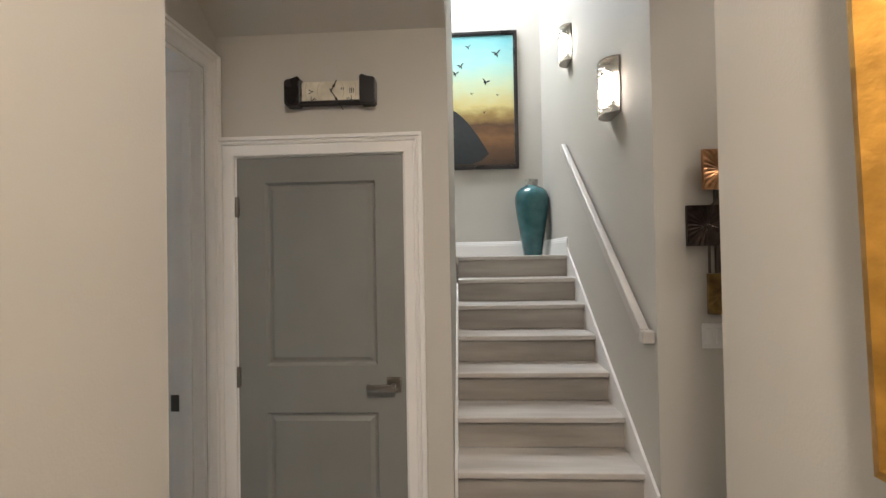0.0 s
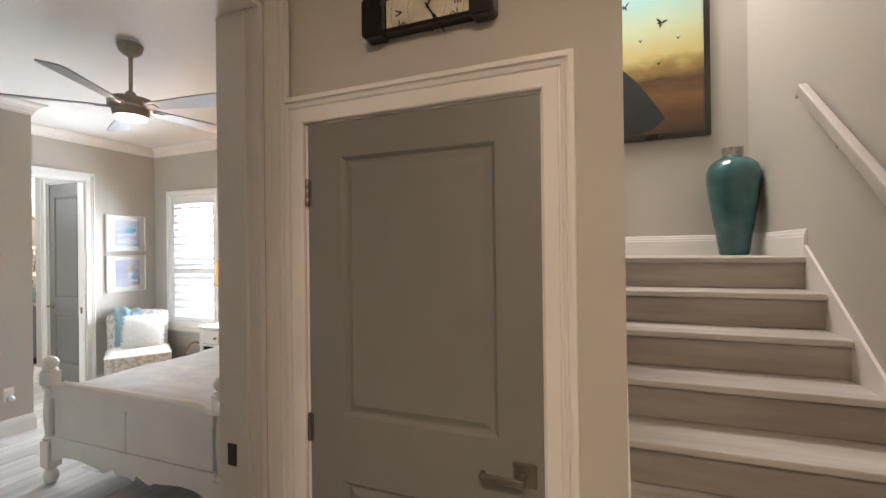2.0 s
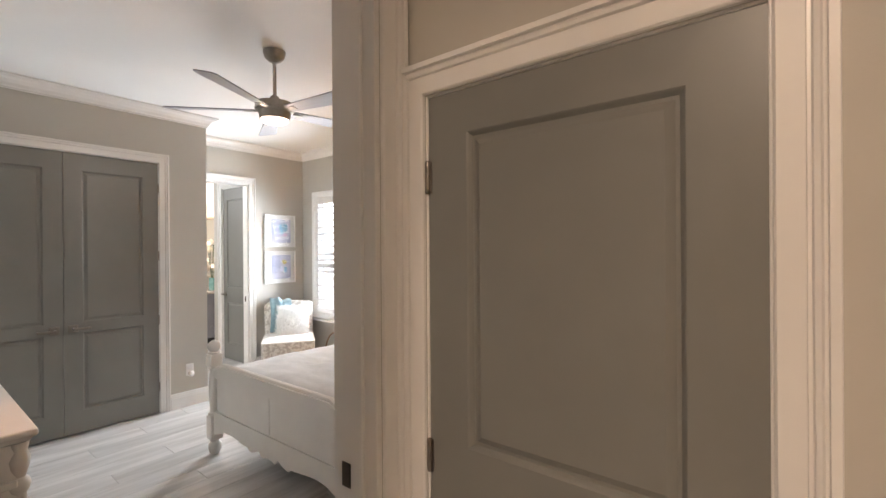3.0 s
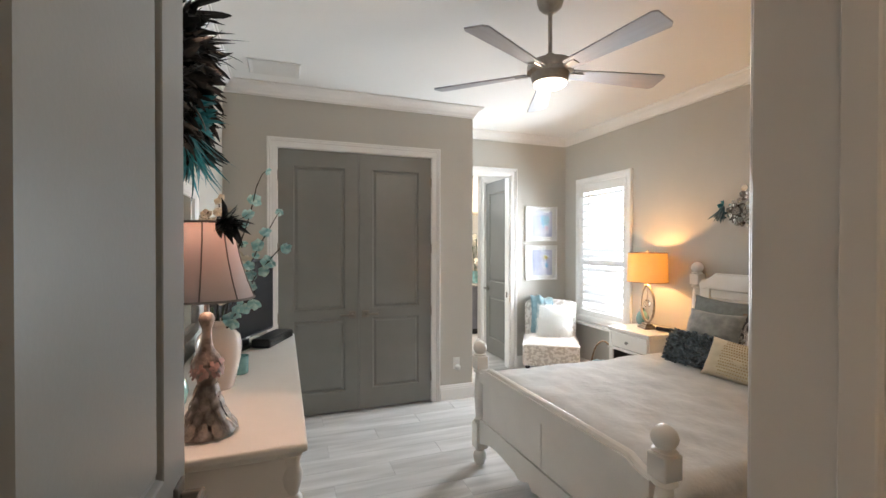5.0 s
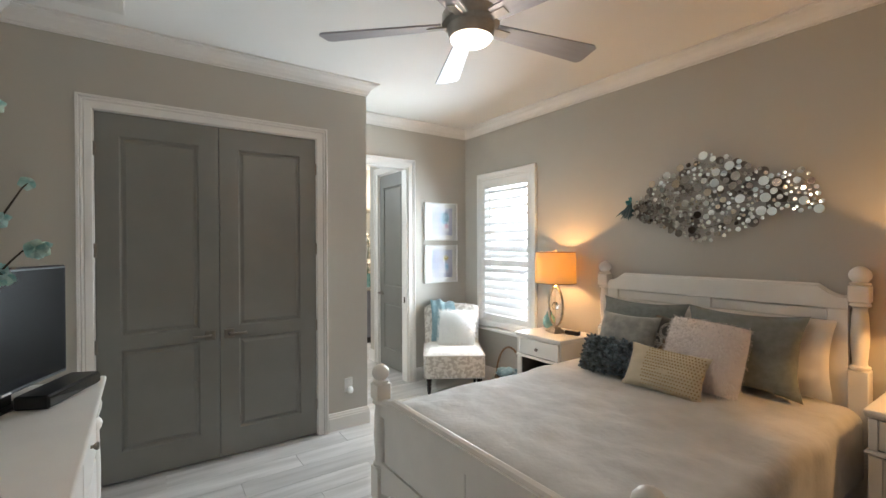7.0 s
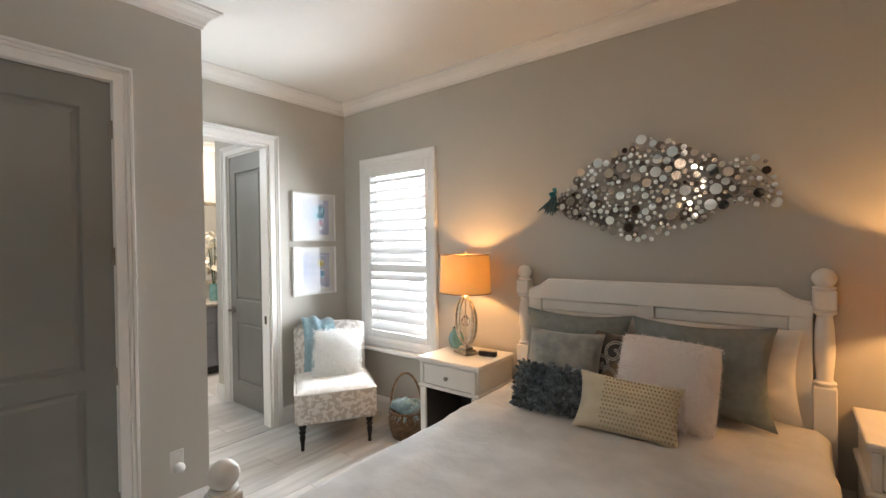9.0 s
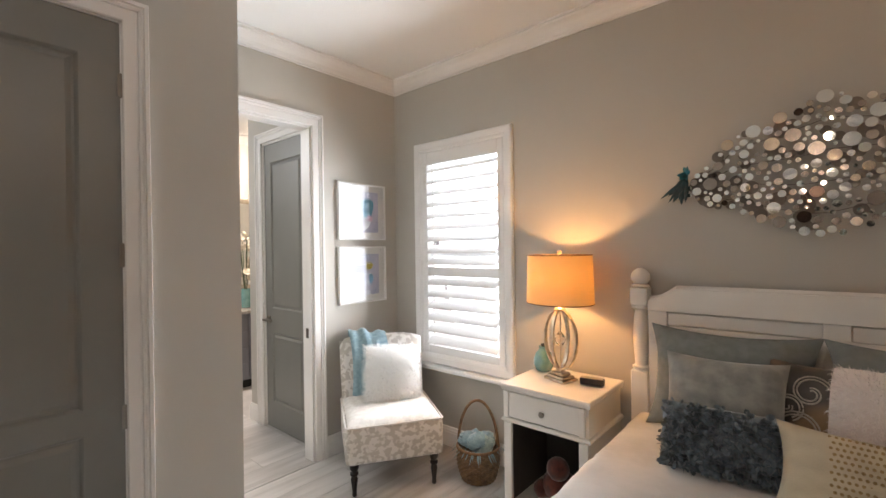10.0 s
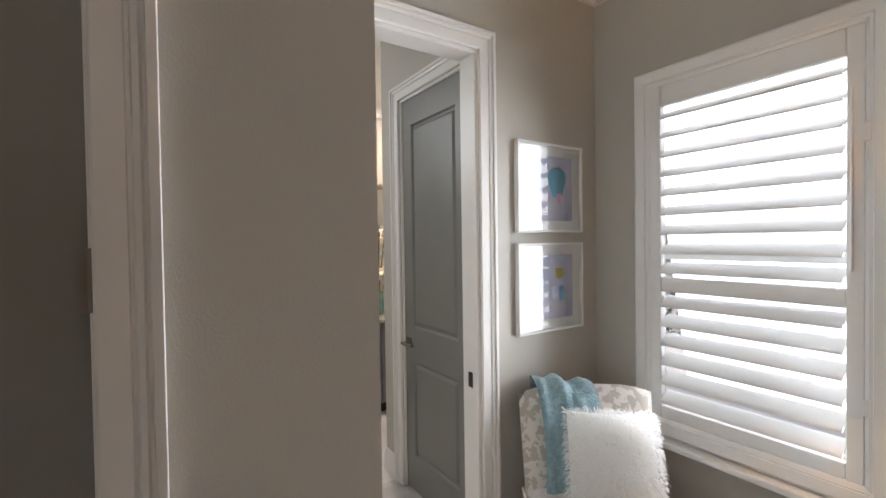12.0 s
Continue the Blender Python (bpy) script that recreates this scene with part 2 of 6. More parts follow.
structure("wall_return", box(-5.38, -4.72, 3.49, 3.622, 0, H), WALL, "greige painted return wall beside closet", "wall")
structure("wall_bath", wall_with_hole("x", -5.50, -5.38, 3.49, 5.31, 0, H, [(3.72, 4.49, -1, 2.44)]), WALL, "greige painted wall with bathroom doorway", "wall")
structure("wall_north", wall_with_hole("y", 5.31, 5.45, -5.50, -0.68, 0, H, [(-5.06, -4.255, 0.69, 2.32)]), WALL, "greige painted headboard wall with window", "wall")
structure("wall_south", box(-4.72, -0.87, 1.19, 1.31, 0, H), WALL, "greige painted wall behind the dresser", "wall")
structure("wall_east", wall_with_hole("x", -0.87, -0.68, 1.19, 5.31, 0, 3.4, [(1.50, 2.384, -1, 2.375)]), WALL, "greige painted wall with bedroom doorway", "wall")
structure("ceiling", box(-5.6, -0.72, 1.1, 5.5, H, H + 0.12), CEIL, "smooth off-white bedroom ceiling", "ceiling")
structure("closet_back", box(-5.38, -5.30, 1.31, 3.49, 0, H), DARK, "closet back coloured dark as if unlit", "wall")

# hall
structure("wall_hall_left", box(-0.30, -0.139, -1.5, 1.364, 0, HC), WALL, "beige painted hall wall with square corner", "wall")
structure("wall_hall_left_return", box(-0.68, -0.30, 1.20, 1.364, 0, HC), WALL, "beige painted hall return wall", "wall")
structure("wall_hall_right", box(0.916, 1.06, -1.5, 1.371, 0, HC), WALL, "beige painted hall wall with square corner", "wall")
structure("wall_hall_right_return", box(1.06, 3.0, 1.24, 1.371, 0, HC), WALL, "beige painted hall return wall", "wall")
structure("wall_hall_back", box(-0.30, 1.06, -1.62, -1.5, 0, HC), WALL, "beige painted wall closing the hall", "wall")
structure("wall_hall_end", box(3.0, 3.12, 1.24, 2.6, 0, HC), WALL, "beige painted wall at the hall end", "wall")
structure("wall_art", box(1.40, 3.0, 2.505, 2.62, 0, 5.0), WALL, "greige painted wall behind metal art", "wall")
structure("wall_stair_right", box(1.28, 1.40, 2.505, 5.2, 0, 5.0), WALL, "greige painted wall beside the stairs", "wall")
structure("wall_stair_back", box(-0.68, 1.40, 5.2, 5.31, 0, 5.0), WALL, "greige painted wall at the stair landing", "wall")
structure("wall_understair", wall_with_hole("y", 2.475, 2.59, -0.68, 0.377, 0, 3.4, [(-0.596, 0.178, -1, 2.002)]), WALL, "greige painted wall with small closet door", "wall")
structure("wall_stair_left", box(0.315, 0.377, 2.59, 3.763, 0, 5.0), WALL, "greige painted wall between stair flights", "wall")
structure("closet_under_stairs_back", box(-0.60, 0.30, 2.9, 2.95, 0, 2.4), DARK, "closet interior coloured dark as if unlit", "wall")
structure("ceiling_hall", box(-0.70, 3.1, -1.6, 1.32, HC, HC + 0.1), CEIL, "painted hall ceiling", "ceiling")
structure("ceiling_cross_hall", box(-0.87, 3.1, 1.4, 2.475, 3.4, 3.5), CEIL, "painted hall ceiling by the stairs", "ceiling")
structure("header_right", box(-0.87, 3.1, 1.32, 1.40, HC, 3.4), WALL, "painted header", "wall")
structure("ceiling_stairwell", box(-0.87, 1.5, 2.475, 5.4, 5.0, 5.1), CEIL, "white stairwell ceiling", "ceiling")
structure("stair_soffit", prism([(2.475, 2.555), (2.475, 2.70), (1.37, 3.40), (1.37, 3.33)], lambda u, v, h: (h, u, v), -0.68, 0.375), WALL, "greige sloping underside of upper stairs", "soffit")
# Slab out of view, added to stop sun leaking through ceiling gaps
structure("roof", box(-8.6, 3.5, -2.0, 5.65, 5.12, 5.3), CEIL, "unseen flat slab added to block the sun", "roof")
structure("wall_stairwell_west", box(-0.87, -0.68, 2.6, 5.31, 3.4, 5.0), WALL, "painted upper stairwell wall", "wall")
structure("wall_stairwell_front", box(-0.68, 1.28, 2.38, 2.475, 3.4, 5.0), WALL, "painted upper wall above hall", "wall")

# bath passage
structure("wall_bath_side", wall_with_hole("y", 4.575, 4.70, -6.56, -5.50, 0, H, [(-6.305, -5.585, -1, 2.475)]), WALL, "greige painted passage wall with narrow door", "wall")
structure("wall_bath_side_far", box(-6.56, -6.44, 4.70, 6.2, 0, H), WALL, "greige painted wall corner in bathroom", "wall")
structure("wall_bath_end", box(-8.1, -8.0, 2.0, 6.2, 0, H), WALL, "pale painted bathroom wall behind vanity", "wall")
structure("wall_bath_left", box(-8.1, -5.38, 2.4, 2.5, 0, H), WALL, "pale painted bathroom wall", "wall")
structure("wall_bath_right", box(-8.1, -6.56, 6.1, 6.2, 0, H), WALL, "pale painted bathroom wall", "wall")
structure("wall_bath_closet", box(-5.50, -5.38, 2.4, 3.49, 0, H), WALL, "pale painted bathroom wall", "wall")
structure("ceiling_bath", box(-8.2, -5.45, 2.3, 6.3, H, H + 0.1), CEIL, "white bathroom ceiling", "ceiling")

CR = lambda u, v, h: (u, v, H - 0.104 + h)
structure("crown_moulding", sweep([(-0.87, 1.31), (-0.87, 5.31), (-5.38, 5.31), (-5.38, 3.622), (-4.60, 3.622), (-4.60, 1.31)], CROWN, CR, closed=True), TRIM, "white stepped crown moulding round ceiling", "trim")
structure("crown_moulding_bath", sweep([(-8.0, 6.1), (-8.0, 2.5)], CROWN, CR), TRIM, "white stepped crown moulding in bathroom", "trim")

baseboard([(-0.87, 2.48), (-0.87, 5.31), (-5.38, 5.31), (-5.38, 4.585)])
baseboard([(-5.38, 3.622), (-4.60, 3.622), (-4.60, 3.27)])
baseboard([(-4.60, 1.65), (-4.60, 1.31), (-0.87, 1.31), (-0.87, 1.40)])
baseboard([(-0.139, 1.364), (-0.139, -1.5), (0.916, -1.5), (0.916, 1.371), (3.0, 1.371)])
baseboard([(3.0, 2.505), (1.28, 2.505)])
baseboard([(0.377, 2.475), (0.27, 2.475)])
baseboard([(-0.68, 1.40), (-0.68, 1.364), (-0.139, 1.364)])
baseboard([(-5.50, 4.575), (-5.52, 4.575)])
baseboard([(-6.395, 4.575), (-6.56, 4.575), (-6.56, 6.1)])


def landing_base(path):
    return structure("baseboard", sweep(path, BASE, lambda u, v, h: (u, v, 1.521 + h)), TRIM, "white moulded baseboard on the stair landing", "baseboard")


landing_base([(1.28, 4.13), (1.28, 5.2), (-0.68, 5.2)])

# casings
casing("x", -4.60, 1, 1.745, 3.178, 2.425, "closet_casing", "white moulded casing round closet doors")
casing("x", -5.38, 1, 3.72, 4.49, 2.44, "bath_casing", "white moulded casing round bathroom doorway")
casing("x", -5.50, -1, 3.72, 4.49, 2.44, "bath_casing_inner", "white moulded casing inside bathroom doorway")
casing("x", -0.68, 1, 1.50, 2.384, 2.375, "bedroom_casing", "white moulded casing round bedroom doorway")
casing("x", -0.87, -1, 1.50, 2.384, 2.375, "bedroom_casing_inner", "white moulded casing round bedroom doorway inside")
casing("y", 2.475, -1, -0.596, 0.178, 2.002, "understair_casing", "white moulded casing round small closet door")
casing("y", 4.575, -1, -6.305, -5.585, 2.475, "passage_casing", "white moulded casing round narrow door")


def jamb(axis, p0, p1, a0, a1, top, name, t=0.018):
    bm = bmesh.new()
    for b in ((a0 - 0.003, a0 + t, 0, top), (a1 - t, a1 + 0.003, 0, top), (a0 + t, a1 - t, top - t, top + 0.003)):
        if axis == "x":
            box(p0, p1, b[0], b[1], b[2], b[3], 0.002, bm)
        else:
            box(b[0], b[1], p0, p1, b[2], b[3], 0.002, bm)
    return structure(name, bm, TRIM, "white painted door jamb lining", "door jamb")


jamb("x", -4.715, -4.603, 1.745, 3.178, 2.425, "jamb_closet", 0.005)
jamb("x", -5.497, -5.383, 3.72, 4.49, 2.44, "jamb_bath")
jamb("x", -0.867, -0.683, 1.50, 2.384, 2.375, "jamb_bedroom")
jamb("y", 2.478, 2.587, -0.596, 0.178, 2.002, "jamb_understair", 0.006)
jamb("y", 4.578, 4.697, -6.305, -5.585, 2.475, "jamb_passage")
structure("door_stop", box(-0.765, -0.73, 2.354, 2.367, 0, 2.35, 0.002), TRIM, "white door stop strip on jamb", "trim")


# ---- doors ----
def door_face(bm, w, y, sgn, panels, depth=0.013):
    """One face of a two-panel door with moulded recessed panels."""
    xs = [0, panels[0][0], panels[0][1], w[0]]
    zs = [0] + [z for p in sorted(panels, key=lambda p: p[2]) for z in p[2:4]] + [w[1]]
    for i in range(3):
        for j in range(len(zs) - 1):
            if i == 1 and j % 2 == 1:
                continue
            bm.faces.new([bm.verts.new((x, y, z)) for x, z in ((xs[i], zs[j]), (xs[i + 1], zs[j]), (xs[i + 1], zs[j + 1]), (xs[i], zs[j + 1]))])
    for p in panels:
        loops = []
        for d, h in ((0, 0), (0.004, -0.003), (0.012, -depth), (0.020, -depth), (0.038, -depth * 0.25), (0.042, -depth * 0.25)):
            loops.append([bm.verts.new((x, y + sgn * h, z)) for x, z in ((p[0] + d, p[2] + d), (p[1] - d, p[2] + d), (p[1] - d, p[3] - d), (p[0] + d, p[3] - d))])
        for a, b in zip(loops, loops[1:]):
            for k in range(4):
                bm.faces.new((a[k], a[(k + 1) % 4], b[(k + 1) % 4], b[k]))
        bm.faces.new(loops[-1])


def leaf_mesh(w, h, t, panels):
    bm = bmesh.new()
    door_face(bm, (w, h), 0, -1, panels)
    door_face(bm, (w, h), t, 1, panels)
    for q in (((0, 0), (0, h)), ((w, 0), (w, h)), ((0, 0), (w, 0)), ((0, h), (w, h))):
        (a, b), (c, d) = q
        bm.faces.new([bm.verts.new(p) for p in ((a, 0, b), (c, 0, d), (c, t, d), (a, t, b))])
    bmesh.ops.remove_doubles(bm, verts=bm.verts, dist=0.0004)
    return bm


def lever(parent, x, y, z, sgn, to, label="satin nickel lever handle"):
    """Square rose with a flat lever reaching towards `to` (+1 or -1 along x)."""
    bm = box(x - 0.033, x + 0.033, min(y, y + sgn * 0.009), max(y, y + sgn * 0.009), z - 0.033, z + 0.033, 0.003)
    yy = y + sgn * 0.009
    box(x - 0.010, x + 0.010, min(yy, yy + sgn * 0.045), max(yy, yy + sgn * 0.045), z - 0.010, z + 0.010, 0.003, bm)
    y2 = y + sgn * 0.048
    x2 = x + to * 0.115
    box(min(x - to * 0.010, x2), max(x - to * 0.010, x2), min(y2, y2 + sgn * 0.012), max(y2, y2 + sgn * 0.012), z - 0.009, z + 0.011, 0.004, bm)
    box(min(x2, x2 - to * 0.014), max(x2, x2 - to * 0.014), min(y2, y2 - sgn * 0.016), max(y2, y2 - sgn * 0.016), z - 0.009, z + 0.011, 0.003, bm)
    return part("door_handle", bm, NICKEL, parent, label)


def hinge(parent, x, y, z):
    bm = lathe([(0.006, 0), (0.0075, 0.004), (0.0075, 0.028), (0.0068, 0.030), (0.0075, 0.032), (0.0075, 0.058), (0.0068, 0.060), (0.0075, 0.062), (0.0075, 0.088), (0.006, 0.092)], 10, at=(x, y, z))
    box(x - 0.013, x + 0.013, y + 0.0015, y + 0.006, z + 0.002, z + 0.090, 0.0, bm)
    return part("hinge", bm, NICKEL, parent, "satin nickel butt hinge", True)


def door(name, m, w, h, panels, label, hinges=(), levers=(), t=0.04):
    d = tagged(empty(name), label, "door", kind="structure")
    d.matrix_world = m
    part("leaf", leaf_mesh(w, h, t, panels), DOOR, d)
    for x, y, z in hinges:
        hinge(d, x, y, z)
    for args in levers:
        lever(d, *args)
    return d


def two_panels(w, lo, stile=0.115):
    return [(stile, w - stile, lo[0], lo[1]), (stile, w - stile, lo[2], lo[3])]


door("door_understair", pose(-0.589, 2.482, 0.008), 0.762, 1.987, two_panels(0.762, (0.22, 0.835, 1.045, 1.875), 0.127), "closed grey two-panel closet door under stairs",
     [(-0.002, -0.004, 1.72), (-0.002, -0.004, 0.95), (-0.002, -0.004, 0.2)], [(0.708, 0, 0.960, -1, -1)])
CW = 0.7085
for i, y0 in enumerate((3.173, 2.4605)):
    door("door_closet", pose(-4.646, y0, 0.012) @ pose(0, 0, 0, 0, 0, -90), CW, 2.405, two_panels(CW, (0.19, 0.86, 0.95, 2.26), 0.125), "closed grey two-panel closet double door",
         [(-0.003 if i == 0 else CW + 0.003, 0.044, z) for z in (2.12, 1.47, 0.85, 0.2)], [((CW - 0.06, 0.04, 0.90, 1, -1) if i == 0 else (0.06, 0.04, 0.90, 1, 1))])
door("door_bedroom", pose(-0.885, 1.508, 0.010) @ pose(0, 0, 0, 0, 0, 180.0 - 3.3), 0.855, 2.355, two_panels(0.855, (0.22, 0.82, 1.03, 2.22), 0.16), "open grey two-panel bedroom door",
     [(0.0, 0.0, 2.1), (0.0, 0.0, 1.15), (0.0, 0.0, 0.2)], [(0.79, 0, 0.945, -1, -1), (0.79, 0.04, 0.945, 1, -1)])
door("door_passage", pose(-6.301, 4.59, 0.010), 0.712, 2.455, two_panels(0.712, (0.22, 0.82, 1.03, 2.29), 0.115), "closed grey two-panel narrow passage door", [], [(0.06, 0, 0.93, -1, 1)])

bm = box(-0.828, -0.793, 2.3625, 2.3655, 0.89, 0.96, 0.0)
structure("strike_plate", bm, BRONZE, "bronze strike plate set in jamb", "strike plate")
structure("strike_plate_bath", box(-5.452, -5.422, 4.4685, 4.4715, 0.895, 0.965), BRONZE, "bronze strike plate set in jamb", "strike plate")

# ---- stairs ----
RISE, RUN, Y0, SX0, SX1 = 0.169, 0.246, 2.137, 0.377, 1.28
stairs = tagged(empty("stairs", (0, 0, 0)), "grey oak staircase with white skirt boards", "stairs", kind="structure")
for k in range(9):
    y, z = Y0 + RUN * k, RISE * (k + 1)
    bm = box(SX0 + 0.012, SX1 - 0.014, y, (y + RUN + 0.03) if k < 8 else y + 0.30, z - 0.030, z, 0.006, seg=2)
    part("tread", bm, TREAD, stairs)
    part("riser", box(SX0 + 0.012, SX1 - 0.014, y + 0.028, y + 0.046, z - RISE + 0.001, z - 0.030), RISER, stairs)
structure("stair_landing", box(-0.68, 1.266, Y0 + RUN * 8 + 0.301, 5.2, 1.521 - 0.16, 1.520), TREAD, "grey oak stair landing floor", "landing")
for sx, nm in ((SX0 + 0.001, "skirt_board"), (SX1 - 0.014, "skirt_board")):
    y_a, y_b = (2.60, 3.76) if sx < 1 else (2.51, 4.13)
    zt = lambda y: RISE + (y - Y0) / RUN * RISE + 0.045
    o = [(y_a, zt(y_a)), (y_a, zt(y_a) - 0.33), (y_b, zt(y_b) - 0.33), (y_b, zt(y_b))]
    part(nm, prism(o, lambda u, v, h: (h, u, v), sx, sx + 0.013), TRIM, stairs, "white painted stair skirt board")

# handrail
rail = tagged(empty("handrail", (1.28, 2.5, 1.15)), "satin painted wooden handrail on stair wall", "handrail")
RAILM = mat("grey_handrail_paint", (0.52, 0.49, 0.45), 0.35, var=0.04)
rp = [(2.56 - 2.5, 0.022), (4.07 - 2.5, 1.235)]
dy, dz = rp[1][0] - rp[0][0], rp[1][1] - rp[0][1]
ln = math.hypot(dy, dz)
bm = box(-0.058, -0.018, 0, ln, -0.03, 0.03, 0.008, seg=2)
moved(bm, Matrix.Translation((0, rp[0][0], rp[0][1])) @ Matrix.Rotation(math.atan2(dz, dy), 4, "X"))
part("rail", bm, RAILM, rail)
part("rail_return", box(-0.058, -0.002, 0.022, 0.070, -0.020, 0.038, 0.006, seg=2), RAILM, rail)
part("rail_return", box(-0.058, -0.002, dy + 0.045, dy + 0.085, dz - 0.02, dz + 0.028, 0.006, seg=2), RAILM, rail)
for f in (0.2, 0.75):
    part("bracket", tube([(0, rp[0][0] + dy * f, dz * f - 0.06), (-0.03, rp[0][0] + dy * f, dz * f - 0.055), (-0.038, rp[0][0] + dy * f, dz * f - 0.02)], 0.007), NICKEL, rail, "nickel rail bracket")

# ---- shared makers ----
def shade_mat(name, col, rough=0.8, through_col=None, mixv=0.5):
    m = bpy.data.materials.new(name)
    m.use_nodes = True
    nt = m.node_tree
    n, l = nt.nodes, nt.links
    n.remove(n["Principled BSDF"])
    d = n.new("ShaderNodeBsdfDiffuse")
    t = n.new("ShaderNodeBsdfTranslucent")
    mx = n.new("ShaderNodeMixShader")
    no = n.new("ShaderNodeTexNoise")
    no.inputs["Scale"].default_value = 350
    rp = n.new("ShaderNodeValToRGB")
    rp.color_ramp.elements[0].color = (*[c * 0.88 for c in col], 1)
    rp.color_ramp.elements[1].color = (*col, 1)
    l.new(no.outputs[0], rp.inputs[0])
    l.new(rp.outputs[0], d.inputs[0])
    t.inputs[0].default_value = (*(through_col or col), 1)
    mx.inputs[0].default_value = mixv
    l.new(d.outputs[0], mx.inputs[1])
    l.new(t.outputs[0], mx.inputs[2])
    l.new(mx.outputs[0], n["Material Output"].inputs[0])
    return m


def pillow_bm(w, h, t, n=26, ear=0.06, noise_amp=0.009, seed=0, soft=0.0):
    bm = bmesh.new()
    sides = []
    for s in (1, -1):
        grid = []
        for i in range(n + 1):
            row = []
            for j in range(n + 1):
                u, v = 2 * i / n - 1, 2 * j / n - 1
                k = max(0.0, (1 - abs(u) ** 2.6) * (1 - abs(v) ** 2.6)) ** 0.6
                pin = 1 - ear * (1 - v * v) * abs(u) ** 6
                pin2 = 1 - ear * (1 - u * u) * abs(v) ** 6
                q = Vector((u * 3 + seed * 7, v * 3, s * 2.0))
                d = noise_amp * noise.noise(q) * (0.3 + k) + 0.5 * noise_amp * noise.noise(q * 3)
                rc = 1 - soft * (abs(u) * abs(v)) ** 3
                row.append(bm.verts.new((u * w / 2 * pin * rc, s * (t / 2 * k) + d * (1 if k > 0 else 0.3), v * h / 2 * pin2 * rc)))
            grid.append(row)
        sides.append(grid)
        for i in range(n):
            for j in range(n):
                bm.faces.new((grid[i][j], grid[i + 1][j], grid[i + 1][j + 1], grid[i][j + 1]))
    bmesh.ops.remove_doubles(bm, verts=bm.verts, dist=0.004)
    return bm


def tufts(w, h, t, count, length, width, seed=1, droop=0.5):
    """Thin strands standing out of a pillow's skin."""
    rnd = random.Random(seed)
    vs, fs = [], []
    for _ in range(count):
        u, v = rnd.uniform(-1, 1), rnd.uniform(-1, 1)
        s = 1 if rnd.random() < 0.2 else -1
        k = ((1 - abs(u) ** 3.2) * (1 - abs(v) ** 3.2)) ** 0.55
        p = Vector((u * w / 2 * 0.98, s * t / 2 * k, v * h / 2 * 0.98))
        nrm = Vector((u ** 3 * 1.3 + rnd.uniform(-0.7, 0.7), s * (0.25 + 0.5 * k), v ** 3 * 1.3 + rnd.uniform(-0.7, 0.5) - droop * 0.4)).normalized()
        ln = length * rnd.uniform(0.5, 1.2)
        side = nrm.cross(Vector((rnd.uniform(-1, 1), rnd.uniform(-1, 1), rnd.uniform(-1, 1)))).normalized() * width
        mid = p + nrm * ln * 0.6
        tip = p + nrm * ln + Vector((0, 0, -droop * ln * 0.5))
        b = len(vs)
        vs += [p - side, p + side, mid + side * 0.8, mid - side * 0.8, tip]
        fs += [(b, b + 1, b + 2, b + 3), (b + 3, b + 2, b + 4)]
    me = bpy.data.meshes.new("fur")
    me.from_pydata(vs, [], fs)
    bm = bmesh.new()
    bm.from_mesh(me)
    bpy.data.meshes.remove(me)
    return bm


def leaf_strip(bm, p, d, side, ln, wd, curl=0.3, n=5, blunt=False):
    """A pointed, bent blade: feather or petal."""
    d, side = d.normalized(), side.normalized()
    up = d.cross(side).normalized()
    prev = None
    for i in range(n + 1):
        f = i / n
        wv = wd * math.sin(math.pi * (0.12 + 0.88 * f)) ** 0.8 if f < 1 else 0.0005
        if blunt:
            wv = wd * max(0.02, 1 - f ** 5) ** 0.5 * (0.55 + 0.45 * f)
        c = p + d * ln * f + up * (curl * ln * f * f)
        a, b, m = bm.verts.new(c - side * wv), bm.verts.new(c + side * wv), bm.verts.new(c + up * wv * 0.25)
        if prev:
            bm.faces.new((prev[0], prev[2], m, a))
            bm.faces.new((prev[2], prev[1], b, m))
        prev = (a, b, m)


def text_mesh(s, size):
    cu = bpy.data.curves.new("lettering", "FONT")
    cu.body, cu.size, cu.extrude = s, size, 0.0006
    cu.align_x, cu.align_y = "CENTER", "CENTER"
    ob = bpy.data.objects.new("lettering", cu)
    scene.collection.objects.link(ob)
    bpy.context.view_layer.update()
    me = bpy.data.meshes.new_from_object(ob.evaluated_get(bpy.context.evaluated_depsgraph_get()))
    bm = bmesh.new()
    bm.from_mesh(me)
    bpy.data.objects.remove(ob)
    return bm


# ---- hall and stairs: things ----
WOODB = mat("black_lacquer", (0.014, 0.011, 0.010), 0.28, var=0.15)
CREAM = mat("aged_cream_dial", (0.55, 0.50, 0.38), 0.5, scale=14, col2=(0.72, 0.67, 0.54))
clock = tagged(empty("wall_clock", (-0.139, 2.475, 2.220)), "black framed clock with cream strip dial above door", "clock")
clock.scale = (0.965, 1.0, 0.965)
part("back_board", box(-0.205, 0.205, -0.045, -0.002, 0.0, 0.012, 0.002), WOODB, clock)
for sx in (-1, 1):
    o = [(0.0, 0.0), (0.010, -0.010), (0.062, -0.010), (0.072, 0.0), (0.072, 0.118), (0.058, 0.126), (0.040, 0.112), (0.010, 0.112), (0.0, 0.104)]
    bm = prism(o, lambda u, v, h, sx=sx: (sx * (0.210 - u), h, v), -0.055, -0.002)
    bmesh.ops.bevel(bm, geom=bm.edges[:], offset=0.003, segments=1, affect="EDGES")
    part("end_block", bm, WOODB, clock, "curved black end block")
